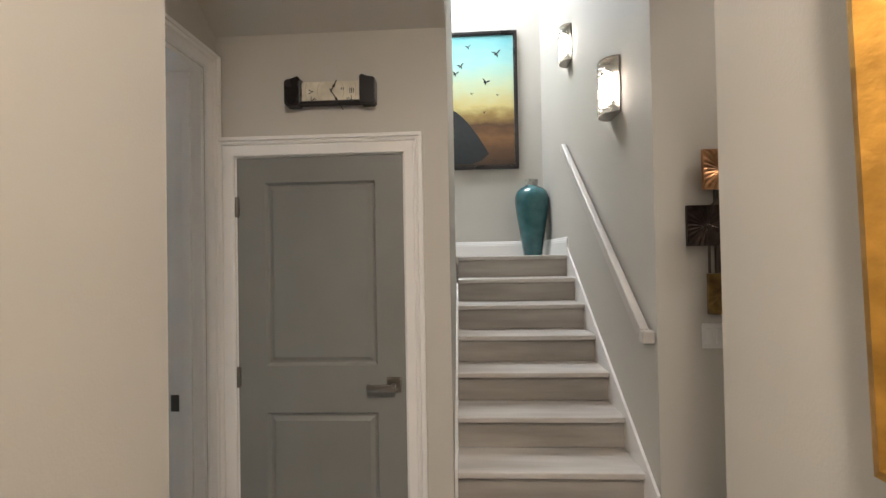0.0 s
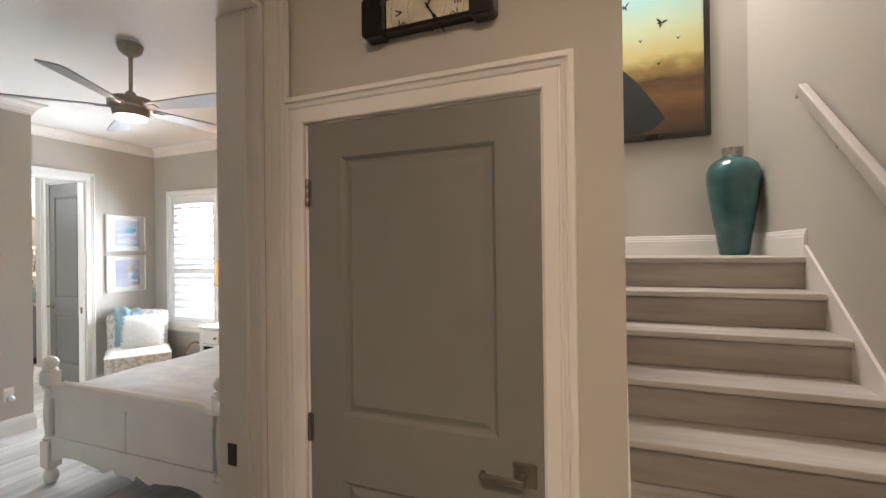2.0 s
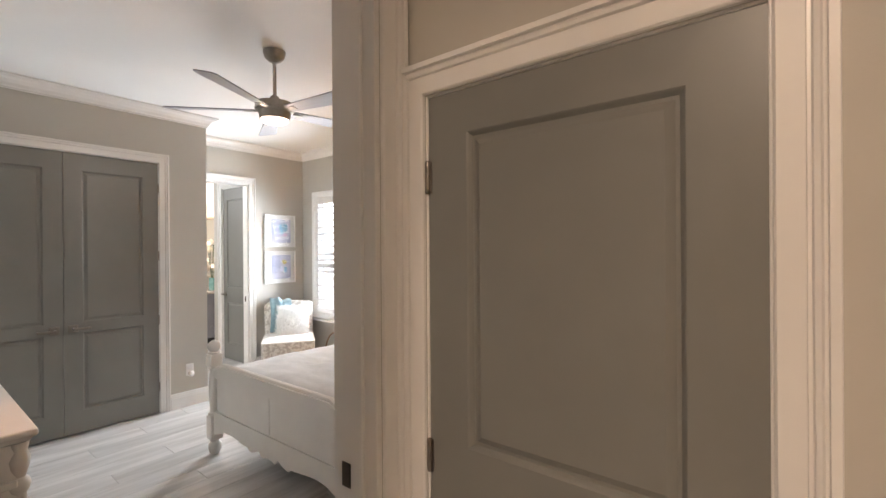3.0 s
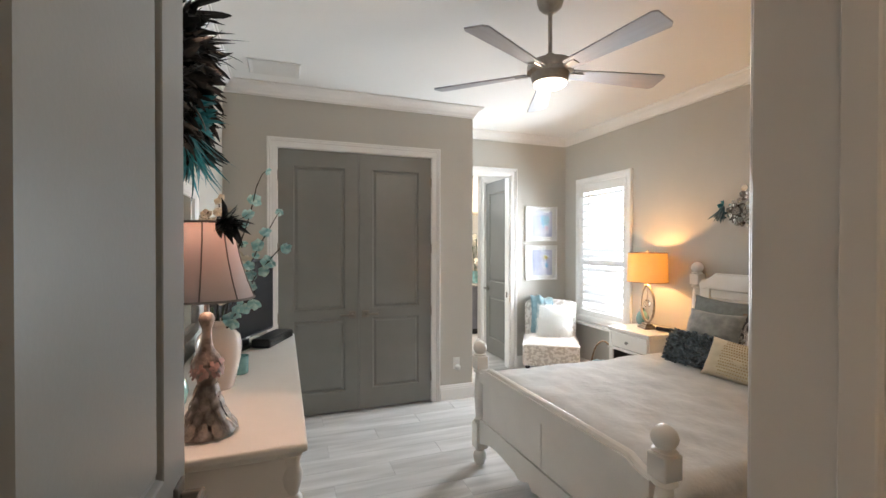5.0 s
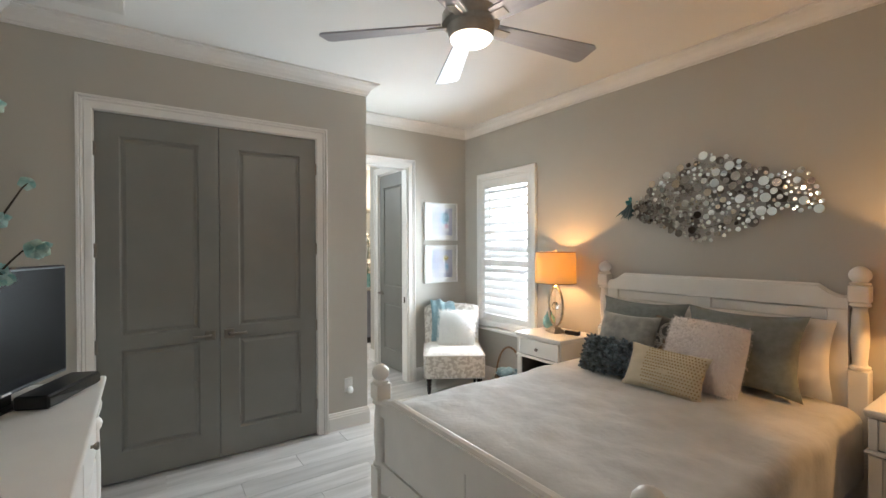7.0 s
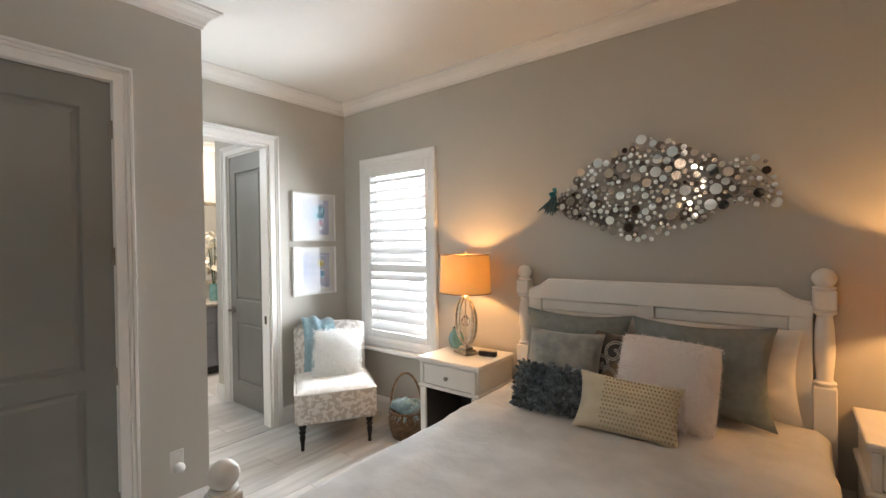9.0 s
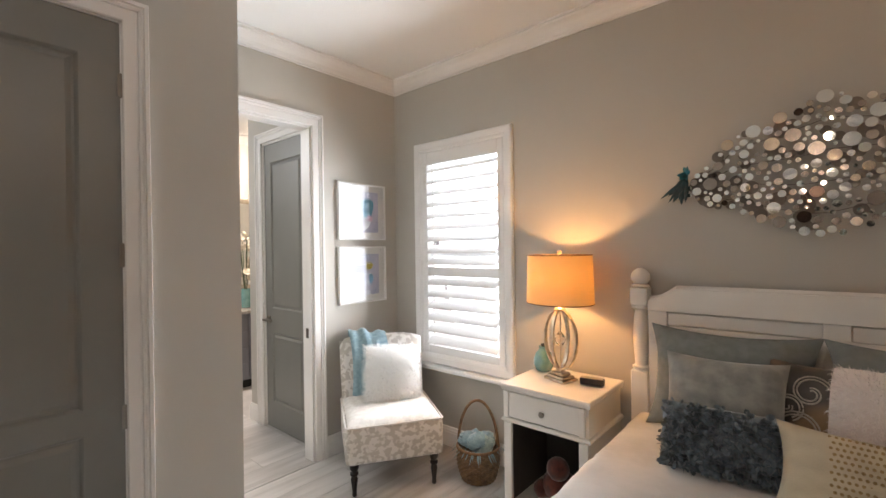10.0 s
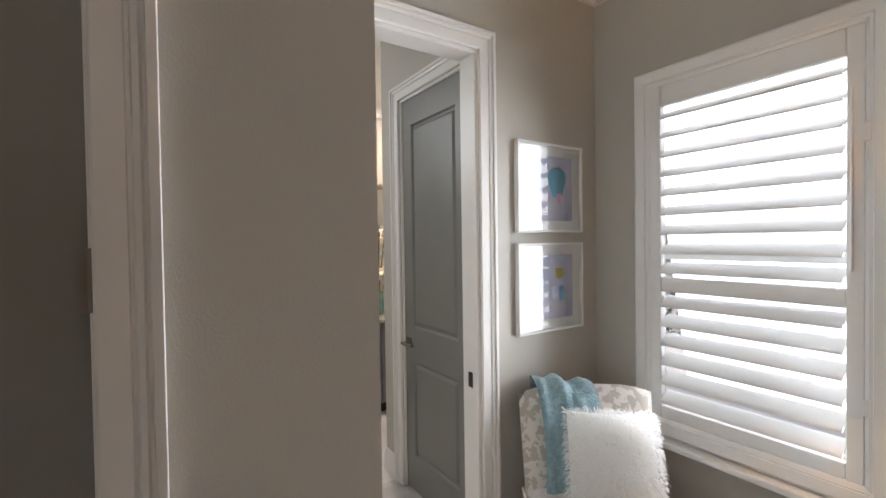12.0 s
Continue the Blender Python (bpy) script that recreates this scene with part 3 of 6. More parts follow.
part("dial", box(-0.136, 0.136, -0.030, -0.010, 0.012, 0.104, 0.001), CREAM, clock, "cream strip of a clock dial")
DIALR = mat("dial_ring_brown", (0.40, 0.33, 0.22), 0.6)
for r in (0.062, 0.118):
    pts = [(r * math.cos(a), -0.0315, 0.058 + r * math.sin(a)) for a in np.linspace(0, 2 * math.pi, 80) if abs(r * math.sin(a)) < 0.044]
    for half in ([p for p in pts if p[0] > 0], [p for p in pts if p[0] < 0]):
        half.sort(key=lambda p: p[2])
        part("dial_ring", tube(half, 0.0008, 5), DIALR, clock)
for s, x, z, rot in (("III", 0.098, 0.058, 0), ("IV", 0.090, 0.018, 28), ("V", -0.090, 0.058, 90), ("VI", -0.085, 0.018, -28), ("II", 0.080, 0.098, -25)):
    bm = text_mesh(s, 0.034)
    part("numeral", moved(bm, pose(x, -0.0312, z, 90, 0, 0) @ pose(0, 0, 0, 0, 0, rot)), WOODB, clock)
for ang, ln in ((62, 0.055), (-58, 0.105)):
    a = radians(ang)
    d = Vector((math.cos(a), 0, math.sin(a)))
    sd = Vector((-d.z, 0, d.x))
    c = Vector((0.004, -0.036, 0.058))
    bm = bmesh.new()
    for f0, f1, w in ((-0.12, 0.35, 0.0025), (0.35, 0.6, 0.006), (0.6, 1.0, 0.0025)):
        q = [c + d * ln * f0 - sd * w, c + d * ln * f1 - sd * w * 0.7, c + d * ln * f1 + sd * w * 0.7, c + d * ln * f0 + sd * w]
        b = [bm.verts.new(p) for p in q] + [bm.verts.new(p + Vector((0, 0.0012, 0))) for p in q]
        for k in range(4):
            bm.faces.new((b[k], b[(k + 1) % 4], b[4 + (k + 1) % 4], b[4 + k]))
        bm.faces.new(b[:4])
        bm.faces.new(b[4:][::-1])
    part("clock_hand", bm, WOODB, clock, "black ornate clock hand")
part("hand_hub", lathe([(0.008, 0), (0.008, 0.004)], 12, at=(0, 0, 0)), WOODB, clock)
clock.children[-1].matrix_local = pose(0.004, -0.034, 0.058, 90, 0, 0)

# painting on the landing
CANV = bpy.data.materials.new("painted_canvas")
CANV.use_nodes = True
n, l = CANV.node_tree.nodes, CANV.node_tree.links
tc, sep = n.new("ShaderNodeTexCoord"), n.new("ShaderNodeSeparateXYZ")
l.new(tc.outputs["Generated"], sep.inputs[0])
no = n.new("ShaderNodeTexNoise")
no.inputs["Scale"].default_value, no.inputs["Detail"].default_value = 5, 8
mpn = n.new("ShaderNodeMapping")
mpn.inputs["Scale"].default_value = (1, 1, 3)
l.new(tc.outputs["Generated"], mpn.inputs[0])
l.new(mpn.outputs[0], no.inputs[0])
ma = n.new("ShaderNodeMath")
ma.operation = "MULTIPLY_ADD"
ma.inputs[1].default_value = 0.16
ad = n.new("ShaderNodeMath")
ad.operation = "SUBTRACT"
ad.inputs[1].default_value = 0.08
l.new(no.outputs[0], ma.inputs[0])
l.new(sep.outputs["Z"], ma.inputs[2])
l.new(ma.outputs[0], ad.inputs[0])
rp = n.new("ShaderNodeValToRGB")
cr = rp.color_ramp
cr.elements[0].position, cr.elements[0].color = 0.0, (0.055, 0.030, 0.016, 1)
cr.elements[1].position, cr.elements[1].color = 1.0, (0.16, 0.42, 0.46, 1)
for p, c in ((0.13, (0.11, 0.055, 0.022)), (0.22, (0.20, 0.10, 0.035)), (0.30, (0.09, 0.045, 0.02)), (0.38, (0.30, 0.20, 0.06)), (0.46, (0.58, 0.50, 0.20)), (0.60, (0.52, 0.58, 0.36)), (0.78, (0.32, 0.56, 0.52))):
    e = cr.elements.new(p)
    e.color = (*c, 1)
l.new(ad.outputs[0], rp.inputs[0])
l.new(rp.outputs[0], n["Principled BSDF"].inputs["Base Color"])
n["Principled BSDF"].inputs["Roughness"].default_value = 0.45
PX0, PX1, PZ0, PZ1 = 0.02, 1.030, 2.438, 3.893
painting = tagged(empty("painting", (PX0, 5.2, PZ0)), "dark framed painting of a sunset sky with birds", "painting")
W2, H2 = PX1 - PX0, PZ1 - PZ0
part("canvas", box(0.03, W2 - 0.03, -0.032, -0.004, 0.03, H2 - 0.03), CANV, painting, "canvas painted cyan, yellow and brown")
part("frame", sweep([(0.04, 0.04), (0.04, H2 - 0.04), (W2 - 0.04, H2 - 0.04), (W2 - 0.04, 0.04)], [(0, 0.004), (0, 0.045), (0.012, 0.045), (0.014, 0.052), (0.040, 0.052), (0.040, 0.004)], lambda u, v, h: (u, -h, v), closed=True), WOODB, painting, "deep black picture frame")
INK = mat("dark_paint_strokes", (0.014, 0.017, 0.017), 0.6, var=0.2, scale=20)
o = [(0.30, 0.06)] + [(0.30 + 0.40 * f, 0.64 - 0.48 * f ** 1.5) for f in np.linspace(0, 1, 8)] + [(0.62, 0.09), (0.50, 0.05)]
part("painted_hill", prism(o, lambda u, v, h: (u, h, v), -0.0335, -0.0321), INK, painting, "dark slate dome shape in painting")
for bx, bz, s, rot in ((0.80, 1.22, 0.055, 10), (0.68, 0.92, 0.05, -20), (0.42, 1.10, 0.045, 15), (0.36, 1.02, 0.045, -10), (0.25, 1.24, 0.055, 30), (0.50, 1.30, 0.04, 5), (0.80, 0.78, 0.02, 0), (0.53, 0.80, 0.02, 0), (0.66, 0.60, 0.022, 0)):
    bm = bmesh.new()
    for a, ln in ((rot + 40, 1.0), (rot + 150, 1.1), (rot + 270, 0.7), (rot + 200, 0.6)):
        d = Vector((math.cos(radians(a)), 0, math.sin(radians(a))))
        leaf_strip(bm, Vector((bx, -0.0345, bz)), d, Vector((-d.z, 0, d.x)), s * ln, s * 0.16, 0.0, 4)
    part("painted_bird", bm, INK, painting)

TEALG = mat("teal_ceramic_glaze", (0.020, 0.085, 0.095), 0.12, scale=9, col2=(0.035, 0.125, 0.135), coat=0.6)
vase = tagged(empty("floor_vase", (1.115, 4.905, 1.521)), "tall glossy teal ceramic vase with metal neck", "vase")
part("body", lathe([(0.085, 0), (0.092, 0.006), (0.105, 0.10), (0.128, 0.25), (0.152, 0.40), (0.166, 0.52), (0.166, 0.575), (0.150, 0.625), (0.115, 0.660), (0.078, 0.678), (0.066, 0.688), (0.06, 0.68)], 40), TEALG, vase, smooth=True)
PEWTER = mat("pitted_pewter", (0.42, 0.40, 0.37), 0.45, 0.9, var=0.3, scale=60, bump=0.5, bscale=90)
part("neck", lathe([(0.064, 0.680), (0.064, 0.740), (0.068, 0.746), (0.060, 0.748), (0.056, 0.70)], 32), PEWTER, vase, "pitted pewter neck band", True)

CRYST = mat("crumpled_glass", (0.95, 0.93, 0.90), 0.06, trans=0.97, var=0.02, bump=0.6, bscale=45)
CORE = mat("glowing_bulb", (1, 0.9, 0.8), 0.5, emit=(1.0, 0.82, 0.60), estr=16)


def sconce():
    s = tagged(empty("wall_sconce"), "crumpled glass wall sconce with chrome plate, lit", "wall lamp", "stair wall sconces")
    part("back_plate", box(-0.012, -0.002, -0.095, 0.095, -0.165, 0.165, 0.002), NICKEL, s, "chrome back plate")
    bm = bmesh.new()
    rnd = random.Random(3)
    nu, nv = 16, 22
    g = [[bm.verts.new((-0.015 - 0.085 * math.cos(math.pi * (i / nu - 0.5)) + rnd.uniform(-0.010, 0.010), 0.10 * math.sin(math.pi * (i / nu - 0.5)), -0.155 + 0.31 * j / nv + rnd.uniform(-0.004, 0.004))) for j in range(nv + 1)] for i in range(nu + 1)]
    for i in range(nu):
        for j in range(nv):
            bm.faces.new((g[i][j], g[i + 1][j], g[i + 1][j + 1], g[i][j + 1]))
    sh = part("glass_shade", bm, CRYST, s, "rippled clear glass half cylinder")
    sh.visible_shadow = False
    part("bulb", lathe([(0.014, -0.095), (0.030, -0.07), (0.036, 0.0), (0.030, 0.07), (0.014, 0.095)], 14, at=(-0.048, 0, 0)), CORE, s, "glowing bulb", True)
    for z in (-0.163, 0.155):
        bm = prism([(-0.012, -0.10)] + [(-0.012 - 0.09 * math.cos(a), 0.104 * math.sin(a)) for a in np.linspace(-math.pi / 2, math.pi / 2, 14)], lambda u, v, h: (u, v, h), z, z + 0.006)
        part("rim", bm, NICKEL, s, "thin chrome rim")
    return s


sc = sconce()
sc.matrix_world = pose(1.28, 2.956, 2.428) @ Matrix.Diagonal((0.9, 0.9, 0.92, 1))
copy_thing(sc, pose(1.28, 3.938, 3.135) @ Matrix.Diagonal((0.9, 0.9, 0.92, 1)))

# metal plate wall art
art = tagged(empty("metal_wall_art", (1.40, 2.505, 1.12)), "wall sculpture of square bronze and gold metal plates", "wall art")


def plate_mat(nm, col):
    m = mat(nm, col, 0.32, 0.9, var=0.3, scale=25, bump=0.2, bscale=60)
    return m


PM = [plate_mat("copper_plate", (0.45, 0.24, 0.11)), plate_mat("bronze_dark_plate", (0.045, 0.032, 0.026)), plate_mat("gold_plate", (0.42, 0.27, 0.07)), plate_mat("brass_dull_plate", (0.22, 0.14, 0.045)), plate_mat("gunmetal_plate", (0.05, 0.05, 0.06)), plate_mat("pewter_plate", (0.16, 0.13, 0.12))]


def art_plate(x0, z1, s, m, y):
    bm = bmesh.new()
    nr, na = 6, 48
    c = bm.verts.new((x0 + s * 0.5, y - 0.004, z1 - s * 0.5))
    prev = None
    for r in range(1, nr + 1):
        ring = []
        for a in range(na):
            th = 2 * math.pi * a / na
            k = 1 / max(abs(math.cos(th)), abs(math.sin(th)))
            rr = s * 0.5 * k * r / nr
            ridge = 0.0016 * (r / nr + 0.3) * (1 if a % 2 else -1) * (1 if r < nr else 0)
            ring.append(bm.verts.new((x0 + s * 0.5 + rr * math.cos(th), y - 0.012 * r / nr + ridge, z1 - s * 0.5 + rr * math.sin(th))))
        for a in range(na):
            b = (a + 1) % na
            if prev:
                bm.faces.new((prev[a], prev[b], ring[b], ring[a]))
            else:
                bm.faces.new((c, ring[b], ring[a]))
        prev = ring
    back = [bm.verts.new((v.co.x, y + 0.004, v.co.z)) for v in prev]
    for a in range(na):
        b = (a + 1) % na
        bm.faces.new((prev[a], prev[b], back[b], back[a]))
    bm.faces.new(back)
    part("plate", bm, m, art, "square metal plate hammered in rays")


for x0, z1, m, y in ((0.063, 0.852, 0, -0.045), (-0.016, 0.612, 1, -0.06), (0.211, 0.677, 2, -0.03), (0.165, 0.487, 0, -0.05), (0.074, 0.322, 3, -0.045), (0.224, 0.196, 4, -0.03), (0.214, 1.020, 5, -0.045), (0.36, 0.90, 2, -0.04), (0.40, 0.60, 3, -0.05), (0.36, 0.36, 0, -0.04)):
    art_plate(x0, z1, 0.172, PM[m], y)
for pts in (((0.16, 0.66), (0.10, 0.60)), ((0.10, 0.45), (0.10, 0.30)), ((0.15, 0.80), (0.24, 0.92)), ((0.15, 0.55), (0.22, 0.62)), ((0.20, 0.25), (0.30, 0.15)), ((0.30, 0.95), (0.40, 0.55))):
    part("rod", tube([(x, -0.018, z) for x, z in pts], 0.006), BRONZE, art, "thin bronze connecting rod")
part("wall_mount", box(0.13, 0.16, -0.020, -0.001, 0.3, 0.75, 0.002), BRONZE, art)

PLASTIC = mat("white_plastic", (0.74, 0.73, 0.70), 0.35, var=0.03)
sw = tagged(empty("light_switch", (1.519, 2.505, 1.169)), "white double rocker light switch plate", "light switch")
part("plate", box(-0.052, 0.052, -0.006, -0.001, -0.055, 0.055, 0.003), PLASTIC, sw)
for sx in (-0.024, 0.024):
    part("rocker", box(sx - 0.016, sx + 0.016, -0.010, -0.005, -0.033, 0.033, 0.002), PLASTIC, sw)

GOLD = mat("gilt_frame", (0.55, 0.30, 0.055), 0.33, 0.85, var=0.25, scale=18, bump=0.25, bscale=40)
gf = tagged(empty("gilt_frame_picture"), "gold leaf framed picture on hall wall", "picture")
FW, FH = 0.955, 1.15
gf.matrix_world = pose(0.914, 0.071, 1.297, 0, -1.6, 0)
part("frame", sweep([(0.07, 0.07), (0.07, FH - 0.07), (FW - 0.07, FH - 0.07), (FW - 0.07, 0.07)], [(0, 0.002), (0, 0.020), (0.012, 0.026), (0.022, 0.020), (0.040, 0.036), (0.055, 0.048), (0.066, 0.044), (0.070, 0.030), (0.070, 0.002)], lambda u, v, h: (-h, u, v), closed=True), GOLD, gf, "wide gilt moulding")
part("picture", box(-0.012, -0.002, 0.065, FW - 0.065, 0.065, FH - 0.065), mat("gold_woven_panel", (0.32, 0.24, 0.11), 0.5, 0.3, var=0.4, scale=90, bump=0.5, bscale=150), gf, "gold textured panel")

# Fixtures added out of view to go with the two hall lamps
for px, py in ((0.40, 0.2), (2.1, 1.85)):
    dl = tagged(empty("ceiling_downlight", (px, py, 3.05 if py < 1 else 3.40)), "round white ceiling light added out of view", "ceiling lamp", "hall downlights")
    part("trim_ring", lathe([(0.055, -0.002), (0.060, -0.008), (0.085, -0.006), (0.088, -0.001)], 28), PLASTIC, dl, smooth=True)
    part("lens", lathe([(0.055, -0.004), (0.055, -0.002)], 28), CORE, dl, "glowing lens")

# ---- bedroom window ----
SHUT = mat("white_shutter_paint", (0.80, 0.80, 0.79), 0.35, var=0.015)
win = tagged(empty("window_1", (-4.6575, 5.31, 0)), "white window with open plantation shutters", "window", kind="structure")
XZ = lambda u, v, h: (u, -h, v)
hx0, hx1 = -0.4025, 0.4025
part("window_frame", sweep([(hx0, 0.69), (hx0, 2.32), (hx1, 2.32), (hx1, 0.69)], [(-0.012, -0.10), (-0.012, 0.010), (0.0, 0.018), (0.010, 0.018), (0.014, 0.026), (0.056, 0.030), (0.066, 0.024), (0.068, 0.001), (0.003, 0.001), (0.003, -0.10)], XZ, closed=True), SHUT, win, "white shutter surround frame")
sp = box(hx0 + 0.012, hx0 + 0.062, -0.012, 0.022, 0.702, 2.308, 0.003)
part("shutter_stile", sp, SHUT, win)
part("shutter_stile", box(hx1 - 0.062, hx1 - 0.012, -0.012, 0.022, 0.702, 2.308, 0.003), SHUT, win)
for z0, z1 in ((0.702, 0.762), (1.318, 1.388), (2.210, 2.308)):
    part("shutter_rail", box(hx0 + 0.063, hx1 - 0.063, -0.010, 0.020, z0, z1, 0.003), SHUT, win)


def louver_bm():
    bm = bmesh.new()
    o = [(0.0475 * math.cos(a), 0.0055 * math.sin(a)) for a in np.linspace(0, 2 * math.pi, 14, endpoint=False)]
    return prism(o, lambda u, v, h: (h, u, v), hx0 + 0.066, hx1 - 0.066, bm)


lme = finish("louver", louver_bm(), SHUT, True)
for zs in (np.linspace(1.434, 2.165, 9), np.linspace(0.808, 1.272, 6)):
    for z in zs:
        lo = new("louver", lme)
        lo.parent = win
        lo.matrix_local = pose(0, 0.004, z, 32, 0, 0)
part("tilt_rod", box(hx1 - 0.050, hx1 - 0.043, -0.020, -0.013, 1.45, 2.1, 0.002), SHUT, win)
for z in (0.95, 1.9):
    part("hinge", box(hx1 - 0.014, hx1 + 0.004, -0.022, -0.014, z, z + 0.06, 0.001), SHUT, win)
part("glass_pane", box(hx0, hx1, 0.105, 0.109, 0.69, 2.32), GLASS, win, "clear window glass").visible_shadow = False
part("sash_bar", box(hx0, hx1, 0.095, 0.120, 1.47, 1.51, 0.003), SHUT, win)
part("window_sill", box(hx0 - 0.095, hx1 + 0.095, -0.075, -0.001, 0.585, 0.615, 0.008, seg=2), SHUT, win)
part("apron", box(hx0 - 0.07, hx1 + 0.07, -0.022, -0.001, 0.618, 0.688, 0.004), SHUT, win)

# outside
GRASS = mat("lawn", (0.05, 0.075, 0.03), 0.9, var=0.4, scale=3)
structure("ground", box(-300, 300, -300, 300, -0.5, -0.13), GRASS, "green lawn and ground outside", "ground")
# Pale ground added to bounce light up at the shutters
structure("driveway", box(-26, 8, 5.9, 15.9, -0.128, -0.10), mat("pale_bounce_ground", (0.74, 0.73, 0.70), 0.85, var=0.08, scale=2), "pale ground sheet added to brighten the window view", "path")
# Panel glows to stand in for the overexposed sky
BACK = mat("glowing_sky_white", (0.8, 0.85, 0.9), 0.9, emit=(0.93, 0.97, 1.0), estr=2.4)
structure("backdrop", box(-26, 8, 16.0, 16.1, -0.1, 14), BACK, "bright overexposed sky beyond window", "backdrop")
HOUSE = mat("grey_render_wall", (0.45, 0.45, 0.44), 0.8)
nh = tagged(empty("neighbour_house", (-9.0, 13.5, -0.12)), "pale neighbour house with grey roof", "house")
part("wall", box(-3.0, 3.0, 0, 1.5, 0, 1.75), HOUSE, nh)
part("roof", prism([(-0.4, 1.752), (0.75, 2.35), (1.9, 1.752)], lambda u, v, h: (h, u, v), -3.3, 3.3), mat("grey_shingle_roof", (0.16, 0.155, 0.15), 0.9, var=0.3, scale=20), nh)
LEAFM = mat("hedge_leaves", (0.05, 0.11, 0.03), 0.6, var=0.5, scale=8)


def hedge(x, y, r, seed):
    rnd = random.Random(seed)
    bm = bmesh.new()
    for _ in range(420):
        a, b, q = rnd.uniform(0, 6.28), rnd.uniform(-0.4, 1), rnd.uniform(0.6, 1.0)
        p = Vector((r * q * math.cos(a) * math.sqrt(max(0, 1 - b * b)), r * q * math.sin(a) * math.sqrt(max(0, 1 - b * b)), r * 0.9 * (b + 0.4)))
        d = Vector((rnd.uniform(-1, 1), rnd.uniform(-1, 1), rnd.uniform(-0.2, 1))).normalized()
        leaf_strip(bm, p, d, d.cross(Vector((0.3, 0.2, 1))), 0.12, 0.035, 0.2, 2)
    t = tagged(empty("shrub", (x, y, -0.12)), "green garden shrub outside the window", "shrub", "garden shrubs")
    part("foliage", bm, LEAFM, t)
    part("stem", tube([(0, 0, 0), (0.02, 0, r * 0.6)], 0.03), RISER, t)


for i, (x, y, r) in enumerate(((-5.6, 11.2, 0.55), (-6.6, 11.5, 0.6), (-8.2, 11.0, 0.6))):
    hedge(x, y, r, i)

# ---- ceiling fan ----
fan = tagged(empty("ceiling_fan", (-2.615, 3.225, 2.937)), "five-blade brushed nickel ceiling fan, light on", "ceiling fan")
COPPER = mat("brushed_nickel_warm", (0.40, 0.37, 0.33), 0.30, 0.95, var=0.06, scale=40)
BLADE = mat("silver_grey_blade", (0.36, 0.36, 0.38), 0.42, 0.25, var=0.06, scale=3, stretch=(1, 12, 1))
part("canopy", lathe([(0.075, -0.001), (0.075, -0.012), (0.066, -0.045), (0.040, -0.070), (0.018, -0.080), (0.014, -0.09)], 32, at=(0, 0, 0.0225)), COPPER, fan, smooth=True)
part("downrod", lathe([(0.0125, -0.062), (0.0125, -0.30)], 16), COPPER, fan, smooth=True)
part("motor_housing", lathe([(0.018, -0.375), (0.030, -0.385), (0.034, -0.410), (0.080, -0.420), (0.122, -0.430), (0.130, -0.445), (0.130, -0.482), (0.108, -0.496), (0.102, -0.530), (0.098, -0.545)], 40, at=(0, 0, 0.09)), COPPER, fan, smooth=True)
FLITE = mat("frosted_light_lens", (0.9, 0.88, 0.84), 0.4, emit=(1.0, 0.86, 0.70), estr=5.0)
part("light_lens", lathe([(0.092, -0.546), (0.090, -0.554), (0.078, -0.562), (0.055, -0.566), (0.0, -0.568)], 36, at=(0, 0, 0.09)), FLITE, fan, "glowing frosted light lens", True).visible_shadow = False
for k in range(5):
    a = 10 + 72 * k
    o = [(0.13, -0.040), (0.68, -0.072), (0.705, -0.058), (0.705, 0.050), (0.685, 0.072), (0.13, 0.045)]
    bm = prism(o, lambda u, v, h: (u, v, h), -0.004, 0.004)
    b = part("blade", bm, BLADE, fan)
    b.matrix_local = pose(0, 0, -0.392, 0, 0, a) @ pose(0, 0, 0, -12, 0, 0)
    arm = part("blade_arm", box(0.10, 0.20, -0.022, 0.022, -0.010, -0.004, 0.002), COPPER, fan)
    arm.matrix_local = pose(0, 0, -0.392, 0, 0, a) @ pose(0, 0, 0, -12, 0, 0)

vent = tagged(empty("ceiling_vent", (-4.19, 1.733, 2.96)), "white slatted ceiling air vent", "vent")
part("frame", sweep([(-0.115, -0.16), (-0.115, 0.16), (0.115, 0.16), (0.115, -0.16)], [(0, -0.002), (0, -0.008), (0.025, -0.012), (0.032, -0.004), (0.032, -0.002)], lambda u, v, h: (u, v, h), closed=True), PLASTIC, vent)
part("backing", box(-0.115, 0.115, -0.16, 0.16, -0.003, -0.0015), mat("vent_shadow", (0.75, 0.75, 0.73), 0.8), vent)
sl = finish("slat", box(-0.0095, 0.0095, -0.158, 0.158, -0.0008, 0.0008), PLASTIC)
for i in range(11):
    ob = new("slat", sl)
    ob.parent = vent
    ob.matrix_local = pose(-0.10 + 0.02 * i, 0, -0.0095, 0, 6, 0)
part("bar", box(-0.115, 0.115, -0.006, 0.006, -0.0145, -0.0125), PLASTIC, vent)

# ---- bed ----
bed = tagged(empty("bed", (-2.53, 4.19, 0), 0.6), "white wooden bed with turned posts and panels", "bed")
BX = 0.80


